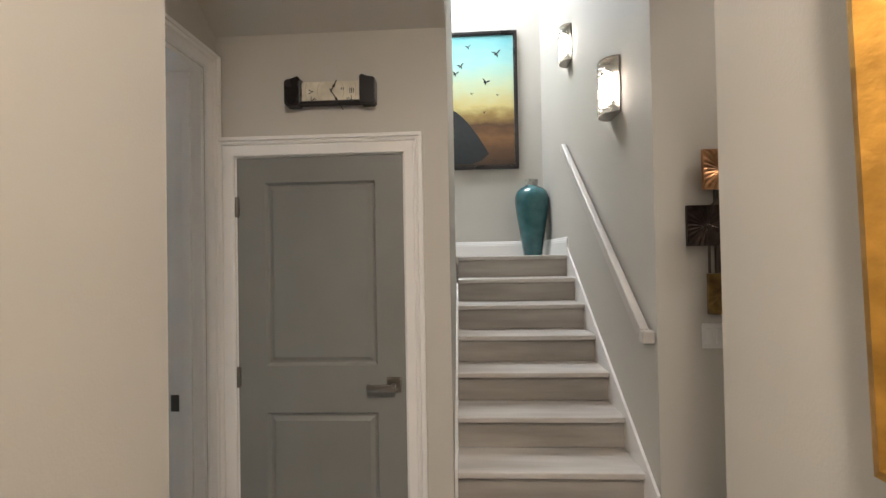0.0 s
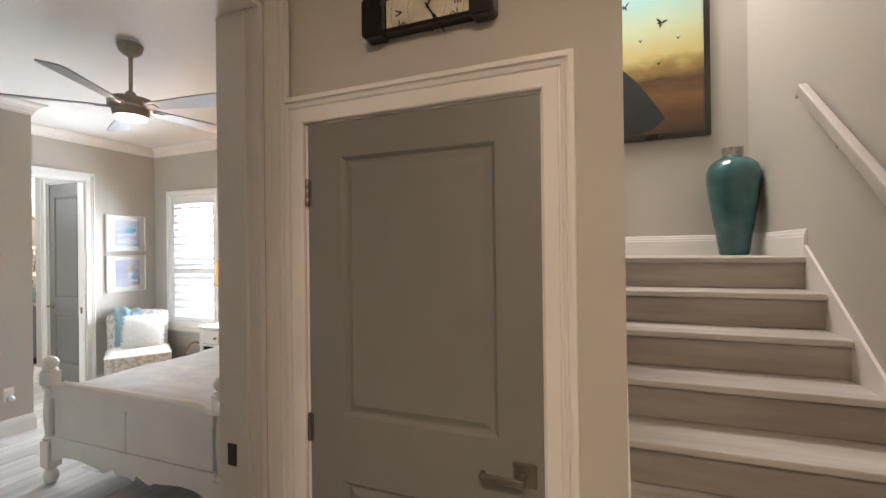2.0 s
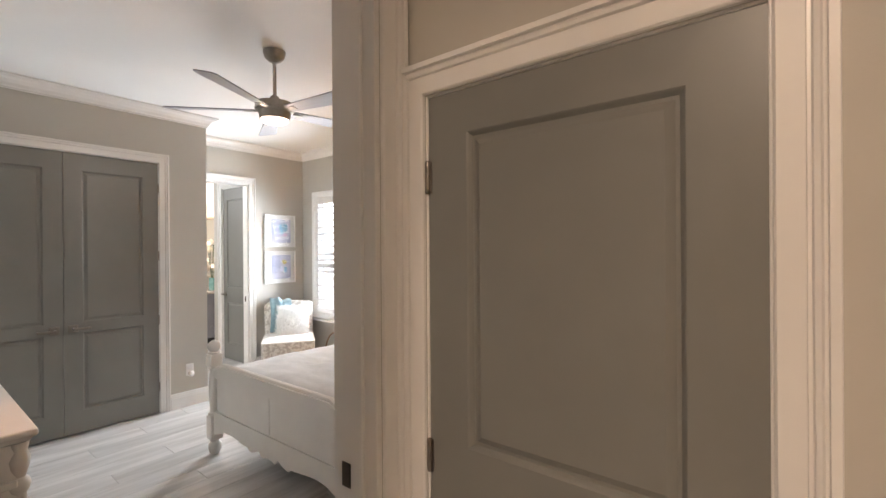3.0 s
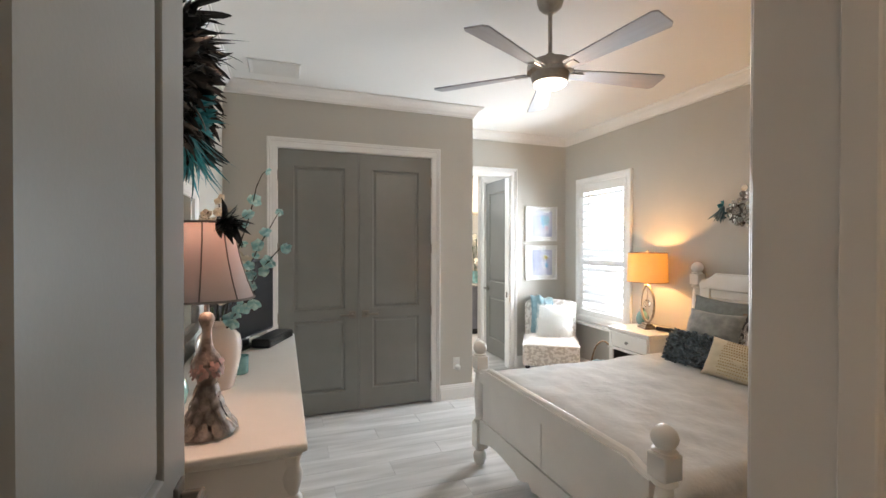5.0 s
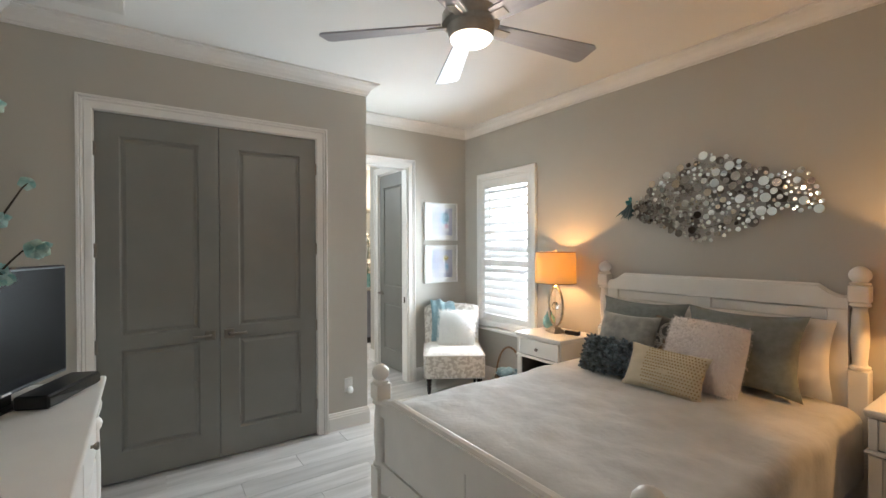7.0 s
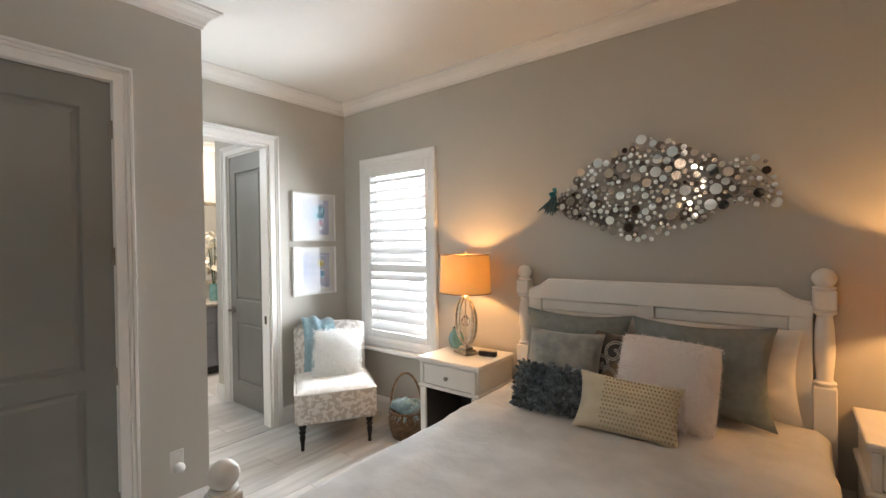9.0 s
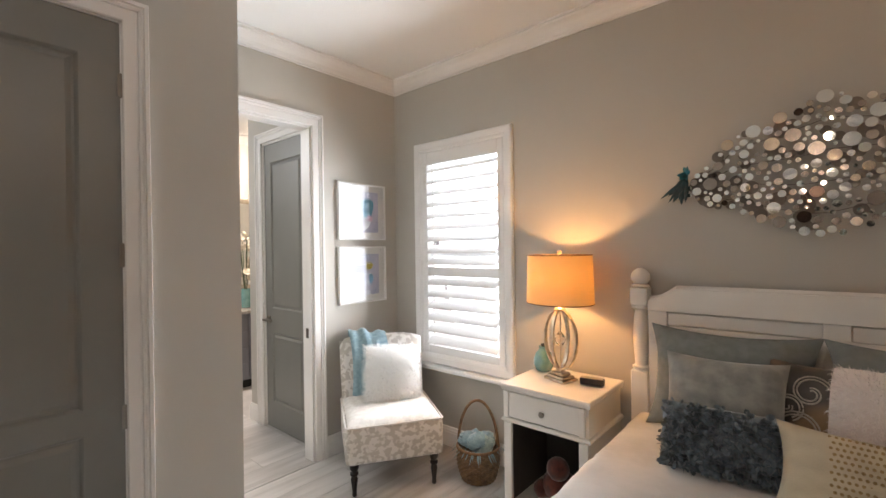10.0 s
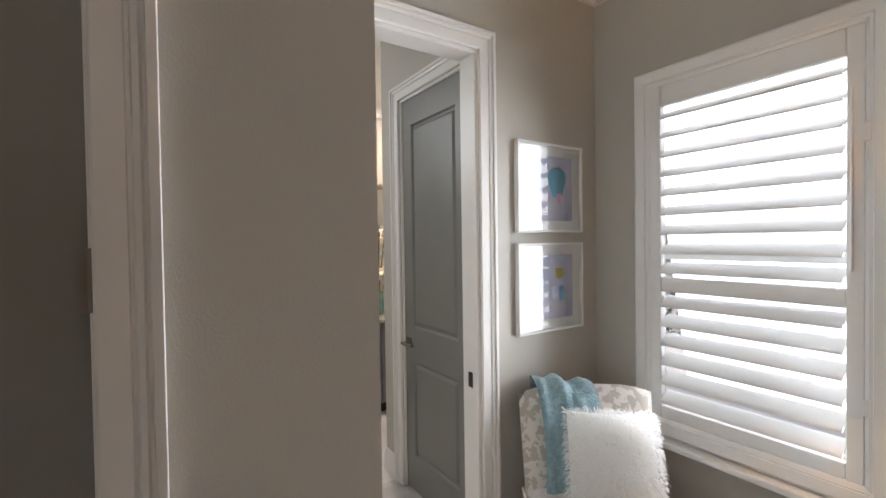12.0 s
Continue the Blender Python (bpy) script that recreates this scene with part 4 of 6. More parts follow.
def post(x, y, top, foot):
    """Turned corner post: ball foot, square blocks, baluster, finial."""
    ft = [(0.030, 0), (0.036, 0.01), (0.048, 0.045), (0.046, 0.075), (0.030, 0.095), (0.036, 0.105), (0.036, 0.115)]
    bm = lathe(ft, 20, at=(x, y, 0))
    zb = 0.30 if foot else 0.86
    box(x - 0.045, x + 0.045, y - 0.045, y + 0.045, 0.112, zb, 0.006, bm)
    zs = top - 0.20
    h = zs - zb
    prof = [(0.040, 0), (0.046, 0.010), (0.046, 0.018), (0.034, 0.026), (0.032, 0.04), (0.039, 0.35 * h), (0.041, 0.5 * h), (0.036, 0.8 * h), (0.030, h - 0.035), (0.034, h - 0.026), (0.048, h - 0.018), (0.046, h - 0.008), (0.040, h)]
    lathe(prof, 20, bm, (x, y, zb))
    box(x - 0.045, x + 0.045, y - 0.045, y + 0.045, zs, top - 0.105, 0.006, bm)
    zt = top - 0.105
    lathe([(0.036, 0), (0.046, 0.004), (0.046, 0.012), (0.030, 0.018), (0.036, 0.024), (0.047, 0.040), (0.050, 0.056), (0.045, 0.076), (0.031, 0.093), (0.014, 0.103), (0.001, 0.105)], 20, bm, (x, y, zt))
    return bm


part("head_post", post(-BX, 1.055, 1.415, False), WHITEF, bed, smooth=True)
part("head_post", post(BX, 1.055, 1.43, False), WHITEF, bed, smooth=True)
part("foot_post", post(-BX, -1.065, 0.878, True), WHITEF, bed, smooth=True)
part("foot_post", post(BX, -1.065, 0.892, True), WHITEF, bed, smooth=True)


def arched(x0, x1, z0, z1, drop, run):
    """Board outline with stepped-down concave shoulders."""
    o = [(x0, z0), (x1, z0), (x1, z1 - drop)]
    o += [(x1 - run * f, z1 - drop + drop * (f ** 2.0)) for f in (0.25, 0.5, 0.75, 1.0)]
    o += [(x0 + run * f, z1 - drop + drop * (f ** 2.0)) for f in (1.0, 0.75, 0.5, 0.25)]
    o += [(x0, z1 - drop)]
    return o


YX = lambda u, v, h: (u, h, v)
part("headboard_rail", prism(arched(-BX + 0.044, BX - 0.044, 1.190, 1.308, 0.062, 0.13), YX, 1.025, 1.085), WHITEF, bed)
part("headboard_cap", tube([(u, 1.055, v + 0.006) for u, v in arched(-BX + 0.05, BX - 0.05, 1.190, 1.308, 0.062, 0.13)[2:]], 0.014, 6), WHITEF, bed)
for x0, x1 in ((-BX + 0.045, -0.665), (-0.045, 0.045), (0.665, BX - 0.045)):
    part("headboard_stile", box(x0, x1, 1.030, 1.075, 0.45, 1.189, 0.003), WHITEF, bed)
for x0, x1 in ((-0.664, -0.046), (0.046, 0.664)):
    for i in range(10):
        z = 0.478 + i * 0.071
        part("headboard_slat", box(x0, x1, 1.042, 1.062, z, z + 0.068, 0.005), WHITEF, bed)
# footboard
top = arched(-BX + 0.044, BX - 0.044, 0.60, 0.697, 0.035, 0.12)
part("footboard_rail", prism(top, YX, -1.095, -1.035), WHITEF, bed)
part("footboard_cap", tube([(u, -1.065, v + 0.004) for u, v in top[2:]], 0.020, 8), WHITEF, bed, smooth=True)
for x0, x1 in ((-BX + 0.070, -0.0025), (0.0025, BX - 0.070)):
    part("footboard_panel", box(x0, x1, -1.080, -1.050, 0.336, 0.599, 0.003), WHITEF, bed)
part("footboard_backing", box(-0.05, 0.05, -1.049, -1.040, 0.336, 0.599), WHITEF, bed)
o = [(-BX + 0.045, 0.335), (-BX + 0.045, 0.16)]
for f in np.linspace(0, 1, 41)[1:-1]:
    x = -BX + 0.045 + f * (2 * BX - 0.09)
    c = abs(f - 0.5) * 2
    z = 0.205 + 0.035 * math.cos(c * math.pi * 3) * (1 if c < 0.35 else 0.3) - (0.05 if c < 0.12 else 0) - 0.03 * max(0, (c - 0.8) / 0.2)
    o.append((x, z))
o += [(BX - 0.045, 0.16), (BX - 0.045, 0.335)]
part("footboard_apron", prism(o, YX, -1.090, -1.045), WHITEF, bed)
for x in (-BX + 0.005, BX - 0.035):
    part("side_rail", box(x, x + 0.03, -1.02, 1.02, 0.24, 0.40, 0.004), WHITEF, bed)

# bedspread over the mattress
SPREAD = mat("grey_plush_bedspread", (0.55, 0.545, 0.53), 0.9, scale=5, col2=(0.67, 0.665, 0.65), bump=0.45, bscale=22, sheen=0.3)


def spread():
    bm = bmesh.new()
    W, D, zt, drop, r = 0.815, 1.0, 0.655, 0.36, 0.07
    prof = [(-W - 0.012, zt - drop), (-W - 0.006, zt - 0.22), (-W, zt - r)]
    prof += [(-W + r - r * math.cos(a), zt - r + r * math.sin(a)) for a in np.linspace(0.3, math.pi / 2, 5)]
    prof += [(x, zt) for x in np.linspace(-W + r + 0.05, W - r - 0.05, 38)]
    prof += [(W - r + r * math.cos(a), zt - r + r * math.sin(a)) for a in np.linspace(math.pi / 2, 0.3, 5)]
    prof += [(W, zt - r), (W + 0.006, zt - 0.22), (W + 0.012, zt - drop)]
    rows = []
    ys = list(np.linspace(-1.0, 0.985, 60))
    for y in ys:
        row = []
        for x, z in prof:
            e = max(0.0, (-0.90 - y) / 0.10)
            sag = 0.05 * e * e
            top = z > zt - 0.02
            q = Vector((x * 3.2, y * 3.2, z * 2))
            d = 0.010 * noise.noise(q) + 0.009 * noise.noise(q * 2.7) + 0.004 * noise.noise(q * 7) + (0.005 * noise.noise(Vector((x * 4, y * 16, 0))) if top else 0.018 * noise.noise(Vector((y * 7, z, 3 if x < 0 else 8))))
            crown = 0.018 * (1 - (x / W) ** 2) if top else 0
            if top:
                row.append(bm.verts.new((x, y, z + d + crown - sag)))
            else:
                row.append(bm.verts.new((x + d, y, z - sag)))
        rows.append(row)
    for a, b in zip(rows, rows[1:]):
        for i in range(len(prof) - 1):
            bm.faces.new((a[i], a[i + 1], b[i + 1], b[i]))
    bm.faces.new(rows[0])
    bm.faces.new(rows[-1])
    return bm


bs = thing("bedspread", spread(), SPREAD, "soft grey plush bedspread over the mattress", "bedspread", True)
bs.matrix_world = pose(-2.53, 4.19, 0, 0, 0, 0.6)
mt = thing("mattress", box(-3.28, -1.77, 3.19, 5.20, 0.40, 0.575, 0.04, seg=2), mat("white_mattress_cloth", (0.7, 0.69, 0.66), 0.9), "white mattress under the bedspread", "mattress")
bx = thing("box_spring", box(-3.26, -1.79, 3.20, 5.20, 0.20, 0.398, 0.01), mat("pale_ticking", (0.6, 0.59, 0.56), 0.9), "pale cloth box spring in bed frame", "box spring")


def cushion(label, place, w, h, t, lean, turn, material, seed, ear=0.09, roll=0.0, name="pillow", soft=0.0):
    c = tagged(empty(name), label, "pillow", "pillows on the bed")
    c.matrix_world = pose(*place, lean, 0, turn) @ pose(0, 0, 0, 0, roll, 0)
    part("cover", pillow_bm(w, h, t, seed=seed, ear=ear, soft=soft), material, c, smooth=True)
    return c


SHAM = mat("slate_grey_linen", (0.20, 0.222, 0.215), 0.85, var=0.10, scale=30, bump=0.3, bscale=260)
VELV = mat("crushed_grey_velvet", (0.19, 0.205, 0.195), 0.7, scale=14, col2=(0.33, 0.335, 0.315), sheen=0.6, bump=0.2, bscale=30)
WCOT = mat("white_cotton", (0.72, 0.68, 0.63), 0.9, var=0.04, bump=0.2, bscale=200)
FUR = shade_mat("ivory_long_fur", (0.99, 0.93, 0.90), mixv=0.15)
FURS = shade_mat("ivory_fur_strand", (1.0, 0.95, 0.93), mixv=0.5)
FURB = shade_mat("white_long_fur", (0.96, 0.95, 0.93), mixv=0.45)
SWIRL = mat("swirl_satin", (0.05, 0.042, 0.036), 0.4, scale=5, col2=(0.30, 0.19, 0.10), ramp=(0.48, 0.62), detail=1)
SWIRLT = mat("silver_embroidery", (0.50, 0.46, 0.40), 0.4, 0.3, var=0.15, scale=40)
RUFF = mat("slate_blue_satin_petals", (0.14, 0.19, 0.225), 0.4, var=0.6, scale=30, sheen=0.3)
SAT = mat("champagne_satin", (0.62, 0.55, 0.41), 0.55, var=0.06, scale=6, bump=0.15, bscale=200)
SEQ = mat("gold_sequin", (0.42, 0.31, 0.16), 0.3, 0.8, var=0.2, scale=40)
for x, lb in ((-2.915, "slate grey linen pillow sham by headboard"), (-2.25, "large slate grey linen pillow by headboard")):
    cushion(lb, (x, 5.05, 0.905), 0.67, 0.49, 0.22, -14, 0, SHAM, int(abs(x) * 10), 0.13)
cushion("white cotton sleeping pillow behind grey sham", (-2.17, 5.165, 0.90), 0.70, 0.46, 0.10, -8, 0, WCOT, 5)
cushion("white cotton sleeping pillow behind grey sham", (-2.90, 5.165, 0.88), 0.66, 0.44, 0.10, -8, 0, WCOT, 6)
cushion("crushed grey velvet square throw pillow", (-2.905, 4.86, 0.855), 0.45, 0.42, 0.18, -20, 2, VELV, 3)
sp = cushion("brown satin throw pillow with silver swirls", (-2.56, 4.93, 0.86), 0.42, 0.42, 0.15, -16, -3, SWIRL, 4)
for cx, cz, r0, a0, sg in ((-0.09, -0.06, 0.070, 0.4, 1), (-0.06, 0.09, 0.060, 2.6, -1), (0.05, 0.02, 0.065, 4.0, 1), (-0.13, 0.03, 0.045, 1.0, -1), (0.11, 0.12, 0.05, 3.0, 1)):
    for lane in (0.0, 0.011):
        pts = []
        for q in np.linspace(0.1, 1, 30):
            a = a0 + sg * q * 8.5
            x, z = cx + (r0 * q + lane) * math.cos(a), cz + (r0 * q + lane) * math.sin(a)
            u, v = min(0.98, abs(x) / 0.21), min(0.98, abs(z) / 0.21)
            pts.append((x, -0.075 * ((1 - u ** 2.6) * (1 - v ** 2.6)) ** 0.6 - 0.005, z))
        part("embroidered_swirl", tube(pts, 0.0032, 5), SWIRLT, sp, "pale silver embroidered swirl", True)
fp = cushion("ivory long-fur square throw pillow", (-2.350, 4.80, 0.880), 0.46, 0.43, 0.19, -20, 4, FUR, 8, 0.03, 4, soft=0.07)
part("fur", tufts(0.44, 0.41, 0.185, 5200, 0.026, 0.0015, 2), FURS, fp, "long ivory fur strands")["kind"] = "stuff"
rf = cushion("slate blue petal ruffle lumbar pillow", (-2.885, 4.65, 0.785), 0.40, 0.25, 0.14, -24, 5, RUFF, 9, 0.02)
bm = bmesh.new()
rnd = random.Random(11)
for i in range(760):
    u, v = rnd.uniform(-0.97, 0.97), rnd.uniform(-0.97, 0.97)
    k = ((1 - abs(u) ** 3.2) * (1 - abs(v) ** 3.2)) ** 0.55
    p = Vector((u * 0.20, -0.07 * k - 0.002, v * 0.125))
    d = Vector((rnd.uniform(-1, 1), -0.9, rnd.uniform(-1, 0.6)))
    leaf_strip(bm, p, d, d.cross(Vector((rnd.uniform(-1, 1), 0.2, rnd.uniform(-1, 1)))), rnd.uniform(0.020, 0.032), 0.012, rnd.uniform(-0.5, 0.5), 3, True)
part("petals", bm, RUFF, rf, "dense satin petals")["kind"] = "stuff"
gp = cushion("champagne lumbar pillow with gold sequin rows", (-2.478, 4.60, 0.785), 0.47, 0.28, 0.17, -28, 8, SAT, 10, 0.10, 4)
seq = finish("sequin", lathe([(0.0052, 0), (0.0045, 0.0016), (0.001, 0.002)], 8), SEQ)
for i in range(20):
    for j in range(13):
        u = -0.42 + 1.30 * i / 19 + (0.034 if j % 2 else 0)
        v = -0.82 + 1.64 * j / 12
        if abs(u) > 0.93:
            continue
        k = ((1 - abs(u) ** 3.2) * (1 - abs(v) ** 3.2)) ** 0.55
        k2 = ((1 - abs(u) ** 2.6) * (1 - abs(v) ** 2.6)) ** 0.6
        ob = new("sequin", seq)
        ob.parent = gp
        ob.matrix_local = pose(u * 0.235, -0.085 * k2 - 0.0035, v * 0.135, 90, 0, 0)

# ---- nightstands ----
KNOB = [(0.007, 0), (0.006, 0.008), (0.013, 0.014), (0.016, 0.020), (0.013, 0.026), (0.001, 0.028)]


# Dark brown puts the shelf's shade into the colour of its inside
SHELF_SHADE = mat("shelf_shade_brown", (0.075, 0.062, 0.052), 0.6, var=0.2, scale=6)


def nightstand(place, open_front, label):
    t = tagged(empty("nightstand", place), label, "nightstand", "nightstands beside the bed")
    W, D, Hh = 0.25, 0.465, 0.768
    part("top", box(-W - 0.015, W + 0.015, -0.008, D + 0.008, Hh - 0.024, Hh, 0.007, seg=2), WHITEF, t)
    part("top_moulding", sweep([(-W - 0.002, D), (-W - 0.002, 0.01), (W + 0.002, 0.01), (W + 0.002, D)], [(0, 0), (-0.010, 0.0), (-0.006, -0.012), (0.0, -0.016)], lambda u, v, h: (u, v, Hh - 0.0245 + h)), WHITEF, t)
    for x in (-W + 0.005, W - 0.03):
        part("side_panel", box(x, x + 0.025, 0.02, D, 0.06, Hh - 0.042, 0.002), WHITEF, t)
    part("back_panel", box(-W + 0.03, W - 0.03, D - 0.014, D - 0.002, 0.06, Hh - 0.042), SHELF_SHADE, t, "back panel coloured dark for the shelf's shade")
    # Thin panels added only to darken the shelf's sides
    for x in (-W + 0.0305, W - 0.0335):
        part("lining", box(x, x + 0.003, 0.024, D - 0.016, 0.097, 0.58), SHELF_SHADE, t, "thin dark panel added for the shelf's shade")
    d = part("drawer", box(-W + 0.036, W - 0.036, 0.004, 0.024, 0.582, 0.724, 0.005), WHITEF, t)
    part("drawer_knob", moved(lathe(KNOB, 14), pose(0, 0.004, 0.648, 90, 0, 0)), NICKEL, d, "brushed nickel knob", True)
    part("drawer_box", box(-W + 0.04, W - 0.04, 0.026, D - 0.02, 0.582, 0.59), WHITEF, t)
    part("waist_moulding", sweep([(-W + 0.004, D), (-W + 0.004, 0.016), (W - 0.004, 0.016), (W - 0.004, D)], [(0.002, 0), (-0.014, 0.004), (-0.018, 0.012), (-0.012, 0.022), (0.002, 0.026)], lambda u, v, h: (u, v, 0.550 + h)), WHITEF, t)
    for x in (-W + 0.002, W - 0.052):
        part("front_stile", box(x, x + 0.05, 0.002, 0.022, 0.09, 0.549, 0.003), WHITEF, t)
        part("upper_stile", box(x, x + 0.033, 0.002, 0.022, 0.578, Hh - 0.042, 0.003), WHITEF, t)
    part("bottom_shelf", box(-W + 0.03, W - 0.03, 0.02, D - 0.015, 0.075, 0.095, 0.002), WHITEF, t)
    part("plinth", sweep([(-W + 0.004, D), (-W + 0.004, 0.012), (W - 0.004, 0.012), (W - 0.004, D)], [(0.003, 0), (-0.012, 0), (-0.012, 0.055), (-0.006, 0.070), (0.003, 0.088)], lambda u, v, h: (u, v, h)), WHITEF, t)
    if not open_front:
        dr = part("door", box(-W + 0.054, W - 0.054, 0.006, 0.012, 0.10, 0.545), WHITEF, t)
        for x in (-W + 0.054, W - 0.104):
            part("door_stile", box(x, x + 0.05, 0.000, 0.0055, 0.10, 0.545, 0.002), WHITEF, dr)
        for i in range(12):
            z = 0.145 + i * 0.030
            part("slat", box(-W + 0.106, W - 0.106, -0.001, 0.005, z, z + 0.024, 0.002), WHITEF, dr)
        part("door_knob", moved(lathe(KNOB, 14), pose(-W + 0.078, 0.0, 0.33, 90, 0, 0)), NICKEL, dr, "brushed nickel knob", True)
    return t


nightstand((-3.715, 4.808, 0), True, "white nightstand with drawer and open shelf")
nightstand((-1.375, 4.83, 0), False, "white nightstand with drawer and louvred door")
tb = bmesh.new()
for p, r in (((0, 0, 0.075), 0.075), ((0.02, -0.05, 0.175), 0.05), ((-0.07, -0.03, 0.05), 0.04), ((0.09, -0.04, 0.045), 0.04)):
    s = bmesh.new()
    bmesh.ops.create_icosphere(s, subdivisions=3, radius=r)
    for v in s.verts:
        v.co *= 1 + 0.08 * noise.noise(v.co * 60)
    join(tb, s, Matrix.Scale(1.25, 4) @ Matrix.Translation(p))
toy = thing("plush_toy", tb, mat("russet_plush", (0.10, 0.022, 0.012), 0.95, var=0.4, scale=30, sheen=0.4), "dark russet plush toy on nightstand shelf", "plush toy", True)
toy.location = (-3.72, 5.0, 0.096)
wb = thing("white_ornament", lathe([(0.02, 0), (0.032, 0.01), (0.034, 0.03), (0.022, 0.05), (0.006, 0.056)], 18), WCOT, "small white ornament on nightstand shelf", "ornament", True)
wb.location = (-3.60, 4.98, 0.096)

# ---- table lamps ----
SHADE = shade_mat("orange_linen_shade", (0.72, 0.57, 0.34), through_col=(0.62, 0.33, 0.05), mixv=0.12)
SILV = mat("antique_silver_leaf", (0.52, 0.46, 0.37), 0.32, 0.9, var=0.2, scale=25)


def table_lamp(x, y, z, turn):
    t = tagged(empty("table_lamp", (x, y, z), turn), "silver ring table lamp with glowing orange shade", "table lamp", "lamps beside the bed")
    b = box(-0.075, 0.075, -0.060, 0.060, 0, 0.016, 0.003)
    box(-0.062, 0.062, -0.048, 0.048, 0.016, 0.030, 0.003, b)
    box(-0.046, 0.046, -0.034, 0.034, 0.030, 0.048, 0.005, b)
    box(-0.022, 0.022, -0.018, 0.018, 0.048, 0.075, 0.004, b)
    part("base", b, SILV, t)
    for a in (0, 90):
        pts = [(0.122 * math.cos(q) ** 1 * (1 if a == 0 else 0.52), 0, 0.235 + 0.170 * math.sin(q)) for q in np.linspace(0, 2 * math.pi, 40, endpoint=False)]
        bm = bmesh.new()
        n = len(pts)
        rings = []
        for i, p in enumerate(pts):
            d = (Vector(pts[(i + 1) % n]) - Vector(pts[i - 1])).normalized()
            s = Vector((-d.z, 0, d.x))
            c = Vector(p)
            rings.append([bm.verts.new(c + s * e + Vector((0, f, 0))) for e, f in ((-0.005, -0.010), (0.005, -0.010), (0.005, 0.010), (-0.005, 0.010))])
        for i in range(n):
            for j in range(4):
                bm.faces.new((rings[i][j], rings[i][(j + 1) % 4], rings[(i + 1) % n][(j + 1) % 4], rings[(i + 1) % n][j]))
        part("ring", moved(bm, pose(0, 0, 0, 0, 0, a)), SILV, t, "flat silver ring band")
    part("stem", lathe([(0.004, 0.07), (0.004, 0.40)], 10), SILV, t)
    part("crystal", lathe([(0.001, 0.195), (0.018, 0.202), (0.030, 0.222), (0.033, 0.238), (0.028, 0.254), (0.014, 0.268), (0.005, 0.28)], 14), GLASS, t, "clear crystal ball").visible_shadow = False
    part("collar", lathe([(0.03, 0.398), (0.034, 0.404), (0.024, 0.418), (0.012, 0.425), (0.010, 0.45)], 18), SILV, t, smooth=True)
    sh = bmesh.new()
    seg = 48
    prof = [(0.203, 0.445), (0.194, 0.720)]
    r0 = [sh.verts.new((prof[0][0] * math.cos(2 * math.pi * i / seg), prof[0][0] * 0.86 * math.sin(2 * math.pi * i / seg), prof[0][1])) for i in range(seg)]
    r1 = [sh.verts.new((prof[1][0] * math.cos(2 * math.pi * i / seg), prof[1][0] * 0.86 * math.sin(2 * math.pi * i / seg), prof[1][1])) for i in range(seg)]
    for i in range(seg):
        sh.faces.new((r0[i], r0[(i + 1) % seg], r1[(i + 1) % seg], r1[i]))
    s = part("shade", sh, SHADE, t, "oval orange linen drum shade", True)
    for r, zz in ((0.203, 0.445), (0.194, 0.720)):
        part("shade_trim", tube([(r * math.cos(q), r * 0.86 * math.sin(q), zz) for q in np.linspace(0, 2 * math.pi, 48, endpoint=False)], 0.003, 6, closed=True), mat("brown_shade_trim", (0.16, 0.08, 0.03), 0.7), s)
    part("spider", tube([(-0.19, 0, 0.715), (0, 0, 0.715), (0.19, 0, 0.715)], 0.002, 6), SILV, t)
    part("harp", tube([(0, 0, 0.42)] + [(0.06 * math.sin(q), 0, 0.57 - 0.145 * math.cos(q)) for q in np.linspace(0.2, math.pi, 10)], 0.002, 6), SILV, t)
    part("finial", lathe([(0.004, 0.715), (0.006, 0.722), (0.015, 0.732), (0.015, 0.742), (0.004, 0.75)], 14), SILV, t, smooth=True)
    return t


table_lamp(-3.735, 5.065, 0.769, -18)
table_lamp(-1.335, 5.06, 0.769, 0)
rm = tagged(empty("alarm_clock", (-3.555, 5.08, 0.769), 12), "small dark digital alarm clock on nightstand", "alarm clock")
part("case", box(-0.065, 0.065, -0.022, 0.022, 0.002, 0.040, 0.008, seg=2), BLACK, rm)
part("trim", box(-0.060, 0.060, -0.024, 0.010, 0.0385, 0.043, 0.002), SILV, rm, "silver top strip")
AQUA = mat("aqua_glass_glaze", (0.13, 0.30, 0.29), 0.12, scale=14, col2=(0.22, 0.42, 0.40), coat=0.5, bump=0.2, bscale=40)
av = tagged(empty("aqua_vase", (-3.90, 5.17, 0.769)), "small aqua glazed bottle vase on nightstand", "vase")
part("body", lathe([(0.035, 0), (0.048, 0.008), (0.060, 0.045), (0.060, 0.075), (0.048, 0.110), (0.030, 0.132), (0.024, 0.142), (0.032, 0.152), (0.026, 0.152), (0.018, 0.14)], 24), AQUA, av, smooth=True)
part("stopper", lathe([(0.018, 0.1525), (0.016, 0.168), (0.003, 0.170)], 12), BLACK, av, smooth=True)

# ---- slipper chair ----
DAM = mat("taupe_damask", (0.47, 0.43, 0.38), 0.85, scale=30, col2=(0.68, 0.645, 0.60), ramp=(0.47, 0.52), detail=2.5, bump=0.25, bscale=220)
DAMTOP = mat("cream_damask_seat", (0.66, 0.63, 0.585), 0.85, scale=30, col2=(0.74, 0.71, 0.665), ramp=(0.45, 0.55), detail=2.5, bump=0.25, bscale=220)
LEGM = mat("espresso_turned_wood", (0.012, 0.008, 0.006), 0.3, var=0.2)
